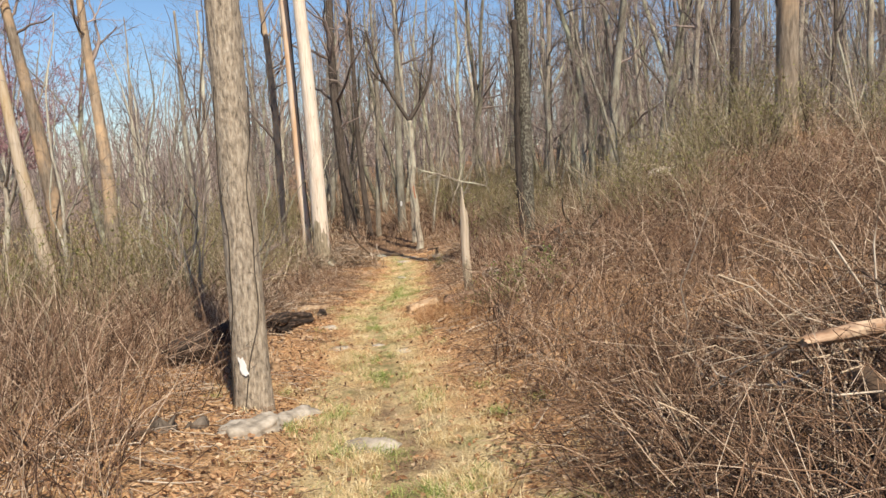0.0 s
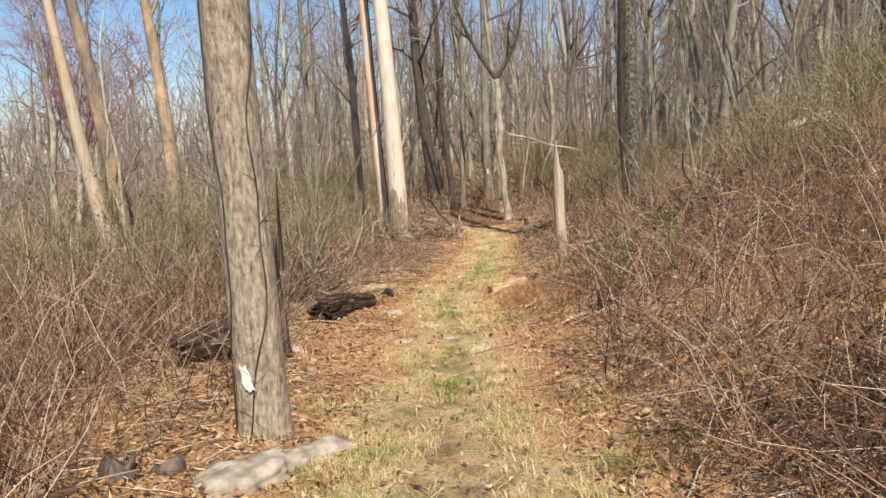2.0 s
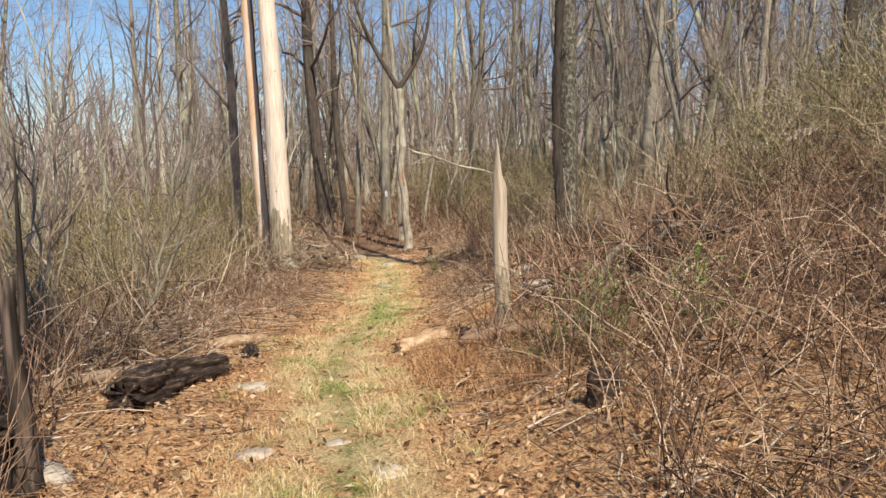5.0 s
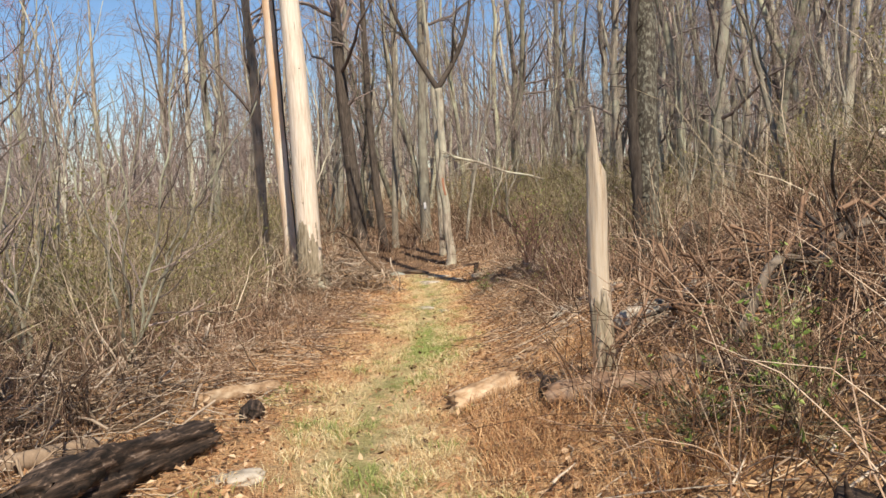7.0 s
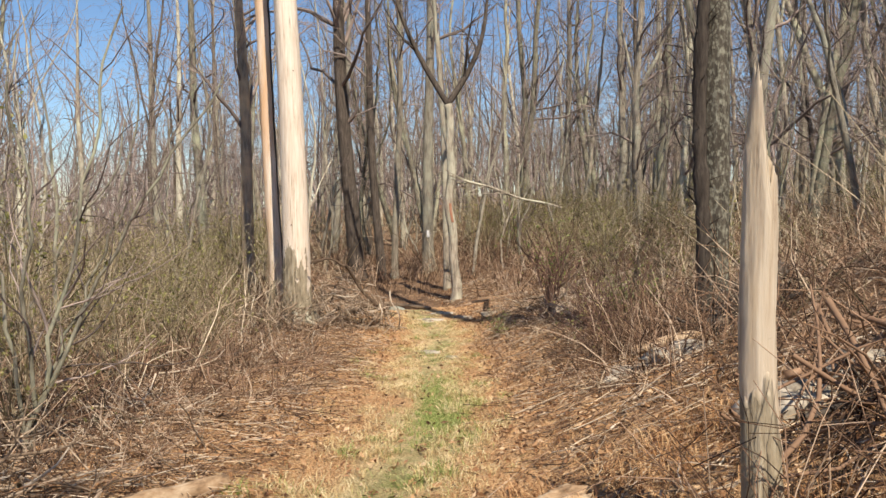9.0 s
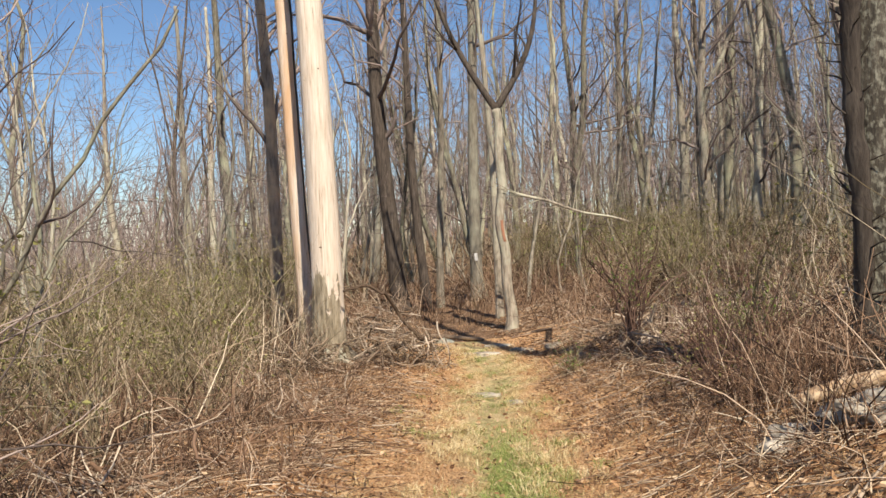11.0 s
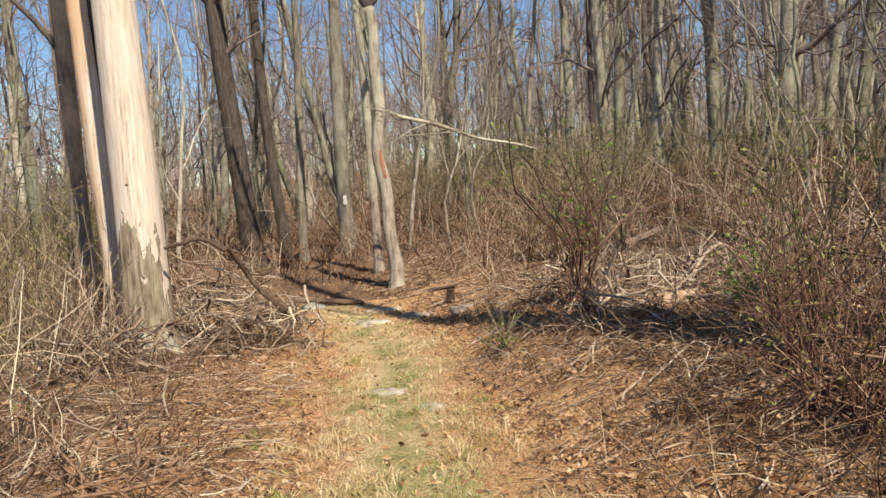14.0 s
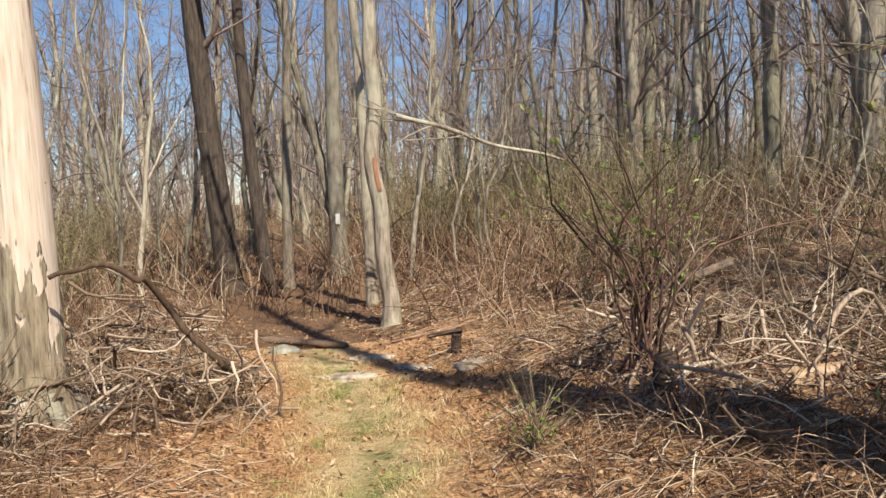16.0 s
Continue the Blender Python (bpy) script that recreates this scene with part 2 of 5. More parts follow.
def bare_wood(name, low, edge, warm, tone=1.0, stained=0.5):
    """Barkless dead wood above a ragged line, old bark below it."""
    m, t, b = material(name)
    tc = t.nodes.new("ShaderNodeTexCoord")
    sep = t.nodes.new("ShaderNodeSeparateXYZ")
    t.links.new(tc.outputs["Object"], sep.inputs[0])
    rag = noise_of(t, 3.5, coords(t, (1, 1, 0.25)), 4.0)
    line = maths(t, "ADD", maths(t, "ADD", sep.outputs["Z"], maths(t, "MULTIPLY", sep.outputs["X"], 0.9)), maths(t, "MULTIPLY", maths(t, "SUBTRACT", rag, 0.5), edge))
    mask = maths(t, "MULTIPLY", maths(t, "SUBTRACT", line, low), 14.0, True)
    grain = noise_of(t, 30.0, coords(t, (1, 1, 0.06)), 5.0)
    stain = noise_of(t, 2.2, coords(t, (1, 1, 0.2)), 4.0)
    ridges = noise_of(t, 24.0, coords(t, (1, 1, 0.12)), 5.0)
    wood = ramp(t, grain, [(0.3, (0.36, 0.27, 0.19)), (0.42, (0.62, 0.51, 0.40)), (0.7, (0.78, 0.69, 0.58))])
    crack = noise_of(t, 11.0, coords(t, (1, 1, 0.035)), 3.0)
    knots = noise_of(t, 9.0, coords(t, (1, 1, 1.6)), 1.0)
    marks = maths(t, "MAXIMUM", maths(t, "MULTIPLY", maths(t, "SUBTRACT", 0.33, crack), 22.0, True), maths(t, "MULTIPLY", maths(t, "SUBTRACT", 0.24, knots), 20.0, True))
    wood = mixed(t, marks, wood, (0.13, 0.09, 0.06))
    wood = mixed(t, maths(t, "MULTIPLY", maths(t, "SUBTRACT", stain, stained), 4.0, True), wood, warm)
    if tone < 1:
        wood = mixed(t, 1.0, wood, (tone, tone * 0.97, tone * 0.9), "MULTIPLY")
    old = ramp(t, ridges, [(0.3, (0.10, 0.08, 0.055)), (0.5, (0.29, 0.24, 0.165)), (0.7, (0.44, 0.38, 0.28))])
    t.links.new(mixed(t, mask, old, wood), b.inputs["Base Color"])
    hgt = maths(t, "ADD", maths(t, "MULTIPLY", grain, 0.25), maths(t, "MULTIPLY", maths(t, "SUBTRACT", 1.0, mask), ridges))
    bump(t, b, hgt, 0.9, 0.04)
    return m


WOOD_MAIN = bare_wood("bare_wood", 1.3, 3.4, (0.60, 0.47, 0.36), 1.0, 0.53)
WOOD_SIDE = bare_wood("bare_wood_orange", 0.5, 2.5, (0.60, 0.385, 0.23), 1.0, 0.36)
WOOD_SNAG = bare_wood("bare_wood_snag", 0.5, 1.6, (0.6, 0.43, 0.22), 0.72)
WOOD_PEEL = bark("peeled_bark", (0.11, 0.085, 0.06), (0.27, 0.21, 0.15), (0.42, 0.35, 0.26), (0.60, 0.40, 0.22), speck=1.1)


def ground_material():
    m, t, b = material("forest_floor", 0.95)
    tc = t.nodes.new("ShaderNodeTexCoord")
    at = node(t, "ShaderNodeAttribute")
    at.attribute_name = "off"
    off = maths(t, "ABSOLUTE", at.outputs["Fac"])
    v = coords(t, (1, 1, 1))
    big = noise_of(t, 0.8, v, 4.0)
    mid = noise_of(t, 5.0, v, 5.0)
    fine = noise_of(t, 42.0, v, 5.0, 0.7)
    litter = ramp(t, fine, [(0.32, (0.04, 0.025, 0.016)), (0.45, (0.17, 0.1, 0.057)), (0.58, (0.36, 0.225, 0.13)), (0.74, (0.62, 0.47, 0.32))])
    litter = mixed(t, maths(t, "MULTIPLY", maths(t, "SUBTRACT", mid, 0.5), 3.0, True), litter, (0.2, 0.125, 0.078))
    bright = ramp(t, fine, [(0.31, (0.10, 0.052, 0.027)), (0.43, (0.47, 0.25, 0.113)), (0.53, (0.70, 0.425, 0.205)), (0.68, (0.82, 0.63, 0.41))])
    near = maths(t, "ADD", off, maths(t, "MULTIPLY", maths(t, "SUBTRACT", big, 0.5), 4.0))
    litter = mixed(t, maths(t, "MULTIPLY", maths(t, "SUBTRACT", 3.9, near), 0.6, True), litter, bright)
    straw = ramp(t, fine, [(0.3, (0.30, 0.19, 0.085)), (0.48, (0.65, 0.49, 0.25)), (0.7, (0.85, 0.71, 0.44))])
    green = ramp(t, fine, [(0.3, (0.17, 0.17, 0.055)), (0.7, (0.46, 0.42, 0.18))])
    soil = ramp(t, fine, [(0.3, (0.16, 0.095, 0.05)), (0.7, (0.42, 0.29, 0.17))])
    patchy = noise_of(t, 1.9, v, 3.0)
    straw = mixed(t, maths(t, "MULTIPLY", maths(t, "SUBTRACT", patchy, 0.57), 7.0, True), straw, green)
    straw = mixed(t, maths(t, "MULTIPLY", maths(t, "SUBTRACT", 0.47, patchy), 7.0, True), straw, bright)
    clod = noise_of(t, 3.1, v, 5.0, 0.65)
    litter = mixed(t, maths(t, "MULTIPLY", maths(t, "MULTIPLY", maths(t, "SUBTRACT", clod, 0.53), 8.0, True), 0.6), litter, ramp(t, fine, [(0.35, (0.045, 0.027, 0.017)), (0.55, (0.19, 0.115, 0.066)), (0.75, (0.42, 0.29, 0.18))]))
    edge = maths(t, "ADD", off, maths(t, "MULTIPLY", maths(t, "SUBTRACT", big, 0.5), 1.6))
    col = mixed(t, maths(t, "MULTIPLY", maths(t, "SUBTRACT", 0.8, edge), 2.5, True), litter, straw)
    strip = maths(t, "ADD", off, maths(t, "MULTIPLY", maths(t, "SUBTRACT", mid, 0.5), 1.3))
    sep = t.nodes.new("ShaderNodeSeparateXYZ")
    t.links.new(tc.outputs["Object"], sep.inputs[0])
    worn = mixed(t, maths(t, "MULTIPLY", maths(t, "SUBTRACT", sep.outputs["Y"], 8.0), 0.3, True), soil, green)
    col = mixed(t, maths(t, "MULTIPLY", maths(t, "MULTIPLY", maths(t, "SUBTRACT", 0.34, strip), 2.2, True), maths(t, "MULTIPLY", maths(t, "SUBTRACT", clod, 0.31), 5.0, True)), col, worn)
    t.links.new(col, b.inputs["Base Color"])
    bump(t, b, maths(t, "ADD", fine, mid), 1.0, 0.05)
    return m


FLOOR = ground_material()


# ---- mesh tools ----
def mesh_of(name, verts, quads, mat, smooth=True):
    me = bpy.data.meshes.new(name)
    verts, quads = np.asarray(verts, np.float32).reshape(-1, 3), np.asarray(quads, np.int32)
    k = quads.shape[1]
    me.vertices.add(len(verts))
    me.vertices.foreach_set("co", verts.ravel())
    me.loops.add(quads.size)
    me.loops.foreach_set("vertex_index", quads.ravel())
    me.polygons.add(len(quads))
    me.polygons.foreach_set("loop_start", np.arange(0, quads.size, k, dtype=np.int32))
    me.polygons.foreach_set("use_smooth", np.full(len(quads), smooth))
    me.update(calc_edges=True)
    me.materials.append(mat)
    return me


def tubes(p, r, k):
    """Tubes along N polylines p (N, S, 3) with radii r (N, S) and k sides: vertices and quads."""
    n, s, _ = p.shape
    tan = np.gradient(p, axis=1)
    tan /= np.linalg.norm(tan, axis=2, keepdims=True) + 1e-9
    ref = np.where(np.abs(tan[:, :1, 2:3]) > 0.8, np.array([[[1.0, 0, 0]]]), np.array([[[0, 0, 1.0]]]))
    a = np.cross(tan, np.broadcast_to(ref, tan.shape))
    a /= np.linalg.norm(a, axis=2, keepdims=True) + 1e-9
    b = np.cross(tan, a)
    w = np.linspace(0, 2 * np.pi, k, endpoint=False)
    v = p[:, :, None] + r[:, :, None, None] * (a[:, :, None] * np.cos(w)[:, None] + b[:, :, None] * np.sin(w)[:, None])
    i = np.arange(n * s * k).reshape(n, s, k)
    j = np.roll(i, -1, axis=2)
    q = np.stack([i[:, :-1], j[:, :-1], j[:, 1:], i[:, 1:]], -1).reshape(-1, 4)
    return v.reshape(-1, 3), q


def joined(*pieces):
    vs, qs, n = [], [], 0
    for v, q in pieces:
        vs.append(v)
        qs.append(q + n)
        n += len(v)
    return np.concatenate(vs), np.concatenate(qs)


def unit(v):
    return v / (np.linalg.norm(v, axis=-1, keepdims=True) + 1e-9)


def grow(p, r, n, span, angle, length, steps, droop=0.0, wobble=0.12, thick=0.55):
    """n shoots off the polylines p: where along them (span), how far they spread (angle, radians), how long (range)."""
    pick = rng.integers(0, len(p), n)
    at = rng.uniform(*span, n) * (p.shape[1] - 1)
    i = np.minimum(at.astype(int), p.shape[1] - 2)
    f = (at - i)[:, None]
    base = p[pick, i] * (1 - f) + p[pick, i + 1] * f
    r0 = (r[pick, i] * (1 - f[:, 0]) + r[pick, i + 1] * f[:, 0]) * thick * rng.uniform(0.6, 1, n)
    tan = unit(p[pick, i + 1] - p[pick, i])
    side = unit(np.cross(tan, rng.normal(size=(n, 3))))
    spread = rng.uniform(*angle, n)[:, None]
    way = tan * np.cos(spread) + side * np.sin(spread)
    ln = rng.uniform(*length, n)[:, None]
    out = [base]
    for k in range(steps - 1):
        way = unit(way + rng.normal(size=(n, 3)) * wobble + np.array([0, 0, -droop]))
        out.append(out[-1] + way * ln / (steps - 1))
    taper = np.linspace(1, 0.3, steps)
    return np.stack(out, 1), np.maximum(r0[:, None] * taper, 0.0022)


def stem(h, r0, r1, steps, sway=0.0, lean=(0, 0), flare=0.0):
    """One upright polyline from the origin."""
    z = np.linspace(0, 1, steps)
    ph = rng.uniform(0, 6.28, 4)
    x = lean[0] * z * h + sway * (np.sin(3.1 * z + ph[0]) - np.sin(ph[0]) + 0.5 * np.sin(7.3 * z + ph[1]) - 0.5 * np.sin(ph[1]))
    y = lean[1] * z * h + sway * (np.sin(2.7 * z + ph[2]) - np.sin(ph[2]) + 0.5 * np.sin(6.1 * z + ph[3]) - 0.5 * np.sin(ph[3]))
    r = r0 + (r1 - r0) * z + flare * np.exp(-z * h / 0.28)
    return np.stack([x, y, z * h], 1)[None], r[None]


def rough_tube(p, r, k, ridge, freq=9, seed=0.0, cap=True):
    """A thick tube with furrows and lumps, closed at both ends."""
    v, q = tubes(p, r, k)
    v = v.reshape(-1, k, 3)
    mid = v.mean(1, keepdims=True)
    s = v.shape[0]
    w = np.linspace(0, 2 * np.pi, k, endpoint=False)[None, :]
    z = np.arange(s)[:, None]
    f = np.sin(freq * w + 1.7 * np.sin(z * 0.21 + seed)) * 0.5 + np.sin(2 * freq * w + 2.3 * np.sin(z * 0.37 + 2 * w + seed)) * 0.3
    f = f + np.sin(3 * w + seed + 0.06 * z) * 0.6 + rng.normal(size=(s, k)) * 0.25
    v = mid + (v - mid) * (1 + ridge * f[..., None])
    v = v.reshape(-1, 3)
    if cap:
        n = len(v)
        v = np.concatenate([v, mid[0], mid[-1]])
        i = np.arange(k)
        j = np.roll(i, -1)
        e = (s - 1) * k
        ends = np.concatenate([np.stack([j, i, np.full(k, n), np.full(k, n)], 1), np.stack([e + i, e + j, np.full(k, n + 1), np.full(k, n + 1)], 1)])
        return v, q, ends
    return v, q, np.zeros((0, 4), int)


def solid(name, piece, mat):
    """Mesh of quads, with closing triangles (quads whose last corner repeats)."""
    v, q, ends = piece
    me = bpy.data.meshes.new(name)
    me.from_pydata(v.tolist(), [], q.tolist() + ends[:, :3].tolist())
    for poly in me.polygons:
        poly.use_smooth = True
    me.materials.append(mat)
    return me


def part(name, me, parent, label=""):
    ob = new(name, me)
    ob.parent = parent
    if label:
        ob["label"] = label
    return ob


def thing(name, x, y, label, category, group="", sink=0.0, turn=0.0):
    ob = new(name)
    ob.empty_display_size = 0.1
    ob.matrix_basis = pose(x, y, gz(x, y) - sink, 0, 0, turn)
    return tagged(ob, label, category, group)


# ---- ground ----
def ground():
    def steps(fine_from, fine_to, step, far):
        mid = np.arange(fine_from, fine_to + step / 2, step)
        out = step * 1.16 ** np.arange(1, 200)
        out = np.cumsum(out)
        out = out[out < far]
        return np.concatenate([fine_from - out[::-1], mid, fine_to + out])
    xs, ys = steps(-5, 6, 0.14, 900), steps(0, 33, 0.16, 900)
    gx, gy = np.meshgrid(xs, ys)
    z = ground_z(gx, gy)
    off = gx - trail_x(gy)
    z = z + 0.02 * rng.normal(size=z.shape) * np.clip(np.abs(off), 0.25, 1)
    n, k = gx.shape
    i = np.arange(n * k).reshape(n, k)
    q = np.stack([i[:-1, :-1], i[:-1, 1:], i[1:, 1:], i[1:, :-1]], -1).reshape(-1, 4)
    me = mesh_of("ground", np.stack([gx, gy, z], -1), q, FLOOR)
    a = me.attributes.new("off", "FLOAT", "POINT")
    a.data.foreach_set("value", np.where(gy < 31.5, (off + 0.13 * np.sin(0.9 * gy) + 0.06 * np.sin(2.3 * gy + 1)) * np.interp(gy, (-9, 8, 13, 40), (0.72, 0.72, 1.4, 1.3)), 9.0).astype(np.float32).ravel())
    tagged(new("ground", me), "forest floor with leaf litter and a straw-coloured grassy trail", "ground", kind="structure")


ground()


# ---- trees ----
def crooked(h, r0, r1, steps, sway, flare, lean=(0, 0)):
    """An upright polyline that wanders: slow bends with small kinks on them."""
    p, r = stem(h, r0, r1, steps, sway, lean, flare)
    kink = np.cumsum(rng.normal(size=(steps, 2)) * 0.12 * sway, axis=0)
    p[0, :, :2] += kink - kink[:1]
    return p, r


def forest_tree(h, r, mat, limbs=24, twigs=230, low=0.3, sway=0.12, forks=0):
    """Meshes of a bare broadleaf tree: trunk and crown."""
    p, rr = crooked(h, r, r * 0.15, 18, sway, r * 0.35)
    v, q = tubes(p, rr, 7)
    lp, lr = grow(p, rr, limbs, (low, 0.8), (0.4, 1.15), (0.07 * h, 0.24 * h), 7, -0.1, 0.27, 0.4)
    if forks:
        fp, fr = grow(p, rr, forks, (0.16, 0.42), (0.15, 0.45), (0.35 * h, 0.55 * h), 11, -0.08, 0.12, 0.8)
        v, q = joined((v, q), tubes(fp, fr, 6))
        mp, mr = grow(fp, fr, limbs // 2, (0.15, 0.9), (0.4, 1.1), (0.07 * h, 0.2 * h), 7, -0.08, 0.27, 0.5)
        lp, lr = np.concatenate([lp, mp]), np.concatenate([lr, mr])
    trunk = mesh_of("trunk", v, q, mat)
    bp, br = grow(lp, lr, limbs * 4, (0.2, 1), (0.3, 1.1), (0.04 * h, 0.12 * h), 4, -0.06, 0.28, 0.6)
    tp, tr = grow(np.concatenate([lp[:, 3:], bp], 0), np.concatenate([lr[:, 3:], br], 0), twigs, (0.2, 1), (0.3, 1.1), (0.35, 1.3), 2, -0.03, 0.3, 0.6)
    crown = mesh_of("crown", *joined(tubes(lp, lr, 4), tubes(bp, br, 3), tubes(tp, np.maximum(tr, 0.0065), 3)), TWIG)
    return trunk, crown


def plant_tree(meshes, x, y, label, turn=0.0, size=1.0, group=""):
    ob = thing("tree", x, y, label, "tree", group, 0.12, turn)
    ob.scale = (size, size, size)
    part("trunk", meshes[0], ob)
    part("crown", meshes[1], ob, "bare grey twigs without leaves")
    return ob


def key_trees():
    """The trees that stand out along the walk."""
    # old tan tree beside the trail
    t = thing("tree", -1.55, 8.2, "tall tree with ridged tan-grey bark and a white trail blaze", "tree", sink=0.1)
    p, r = stem(11, 0.182, 0.135, 170, 0.02, (-0.004, 0.0), 0.04)
    part("trunk", solid("trunk", rough_tube(p, r, 60, 0.035, 11, 1.0), BARK_TAN), t)
    lp, lr = grow(p, r, 14, (0.55, 0.98), (0.5, 1.0), (1.5, 3.5), 6, -0.05)
    tp, tr = grow(lp, lr, 160, (0.2, 1), (0.4, 1.0), (0.4, 1.3), 4)
    part("crown", mesh_of("crown", *joined(tubes(lp, lr, 6), tubes(tp, tr, 3)), TWIG), t)
    # creeper: two thin stems that wind up the trunk
    z = np.linspace(0.05, 3.4, 40)
    vines = []
    for ph, tw in ((3.75, 0.08), (4.6, 0.5)):
        w = ph + tw * z + 0.3 * np.sin(2.6 * z + ph) + 0.08 * np.sin(7.1 * z)
        rad = 0.192 + 0.04 * np.exp(-z / 0.28) - 0.004 * z
        vines.append(np.stack([np.cos(w) * rad - 0.004 * z, np.sin(w) * rad, z], 1))
    vp = np.stack(vines)
    sp, sr = grow(vp, np.full(vp.shape[:2], 0.0065), 22, (0.1, 0.9), (0.5, 1.1), (0.1, 0.5), 5, 0.05)
    part("vine", mesh_of("vine", *joined(tubes(vp, np.full(vp.shape[:2], 0.0065), 5), tubes(sp, sr, 3)), BARK_DARK), t, "thin dark creeper stems")
    # paint blaze, bent round the bark
    w = np.linspace(-0.36, 0.0, 7) - math.pi / 2 - 0.07
    zz = np.linspace(0.51, 0.69, 9)
    gw, gzz = np.meshgrid(w, zz)
    gw = gw + 0.03 * np.sin(60 * gzz + 2)
    gzz = gzz + 0.012 * np.sin(25 * gw)
    skew = gw - 1.1 * (gzz - 0.6) + 0.25 * (gzz - 0.6) * np.cos(9 * gw)
    rad = 0.199 + 0.04 * np.exp(-gzz / 0.28)
    i = np.arange(63).reshape(9, 7)
    q = np.stack([i[:-1, :-1], i[:-1, 1:], i[1:, 1:], i[1:, :-1]], -1).reshape(-1, 4)
    part("blaze", mesh_of("blaze", np.stack([np.cos(skew) * rad, np.sin(skew) * rad, gzz], -1), q, PAINT), t, "white painted trail blaze")

    # dead twin tree without bark
    t = thing("dead_tree", -2.5, 27.3, "dead tree with a barkless cream trunk, old bark round the foot", "tree", sink=0.1)
    p, r = stem(12, 0.285, 0.17, 110, 0.02, (0.0, 0.0), 0.11)
    p[..., 0] -= 0.0034 * p[..., 2] ** 2
    part("trunk", solid("trunk", rough_tube(p, r, 40, 0.02, 7, 2.0), WOOD_MAIN), t)
    for a in (0.3, 1.6, 2.9, 3.9, 4.7, 5.5):
        f = np.linspace(0, 1, 7)[:, None]
        way = np.array([[math.cos(a), math.sin(a), 0.0]])
        pp = way * (0.22 + 0.42 * f) + np.array([[0, 0, 1.0]]) * (0.26 * (1 - f) ** 2.2 + 0.05)
        part("root", solid("root", rough_tube(pp[None], np.linspace(0.1, 0.03, 7)[None], 10, 0.1, 3, a), BARK_GREY), t)
    t = thing("dead_tree", -3.09, 28.6, "slim barkless dead tree, orange-stained, with a strip of dark bark", "tree", sink=0.1)
    p2, r2 = crooked(12.5, 0.165, 0.12, 90, 0.03, 0.04, (-0.035, 0.0))
    part("trunk", solid("trunk", rough_tube(p2, r2, 30, 0.03, 6, 4.0), WOOD_SIDE), t, "orange-stained barkless stem")
    p3 = p2[:, 4:80].copy()
    p3[..., 0] += 0.145
    p3[..., 1] -= 0.05
    part("bark_strip", solid("bark_strip", rough_tube(p3, np.full(p3.shape[:2], 0.024), 10, 0.16, 3, 1.0), BARK_DARK), t, "loose strip of dark bark")

    # lichened tree on the bank
    t = thing("tree", 3.52, 20.8, "dark tree speckled with pale lichen", "tree", sink=0.12)
    p, r = stem(17, 0.185, 0.1, 120, 0.04, (0.0, 0.01), 0.07)
    part("trunk", solid("trunk", rough_tube(p, r, 44, 0.03, 9, 3.0), BARK_LICHEN), t)
    lp, lr = grow(p, r, 9, (0.5, 0.98), (0.5, 1.0), (2, 4.0), 6, -0.05)
    tp, tr = grow(lp, lr, 90, (0.2, 1), (0.4, 1.0), (0.5, 1.5), 4)
    part("crown", mesh_of("crown", *joined(tubes(lp, lr, 6), tubes(tp, tr, 3)), TWIG), t)
    z = np.linspace(0.0, 6, 50)
    w = 3.6 + 0.2 * np.sin(1.7 * z)
    vp = np.stack([np.cos(w) * 0.22, np.sin(w) * 0.22, z], 1)[None]
    sp, sr = grow(vp, np.full(vp.shape[:2], 0.03), 90, (0.02, 0.9), (0.5, 1.3), (0.15, 0.4), 4, 0.0)
    part("vine", mesh_of("vine", *joined(tubes(vp, np.full(vp.shape[:2], 0.085) * (1 + 0.12 * rng.normal(size=vp.shape[:2])), 9), tubes(sp, sr, 3)), BARK_DARK), t, "dark hairy vine")

    # forked tree ahead
    t = thing("tree", 0.99, 32.3, "slender grey tree that forks into two dark limbs", "tree", sink=0.1)
    p, r = stem(5.3, 0.13, 0.1, 60, 0.0, (-0.03, 0.0), 0.05)
    p[..., 0] += 0.045 * np.sin(1.7 * p[..., 2] + 0.4) - 0.045 * math.sin(0.4) + 0.03 * np.sin(4.1 * p[..., 2])
    part("trunk", solid("trunk", rough_tube(p, r, 24, 0.03, 6, 5.0), BARK_GREY), t)
    top = p[0, -1]
    s = np.linspace(0, 1, 14)[:, None]
    l1 = top + s * np.array([-1.5, 0.2, 3.6]) + np.sin(s * 3) * np.array([-0.25, 0, 0])
    l2 = top + s * np.array([1.35, 0.3, 3.4]) + np.sin(s * 4) * np.array([0.25, 0, 0])
    lp, lr = np.stack([l1, l2]), np.tile(np.linspace(0.085, 0.03, 14), (2, 1))
    bp, br = grow(lp, lr, 22, (0.1, 1), (0.4, 1.0), (0.7, 2.0), 5, -0.03)
    tp, tr = grow(bp, br, 130, (0.1, 1), (0.4, 1.0), (0.3, 0.9), 4)
    part("crown", mesh_of("crown", *joined(tubes(lp, lr, 8), tubes(bp, br, 4), tubes(tp, tr, 3)), BARK_DARK), t, "two dark spreading limbs with bare twigs")
    w, zz = np.meshgrid(np.linspace(-1.5, -1.0, 6), np.linspace(2.2, 2.7, 8))
    rad = 0.136 + 0.0 * w
    i = np.arange(48).reshape(8, 6)
    q = np.stack([i[:-1, :-1], i[:-1, 1:], i[1:, 1:], i[1:, :-1]], -1).reshape(-1, 4)
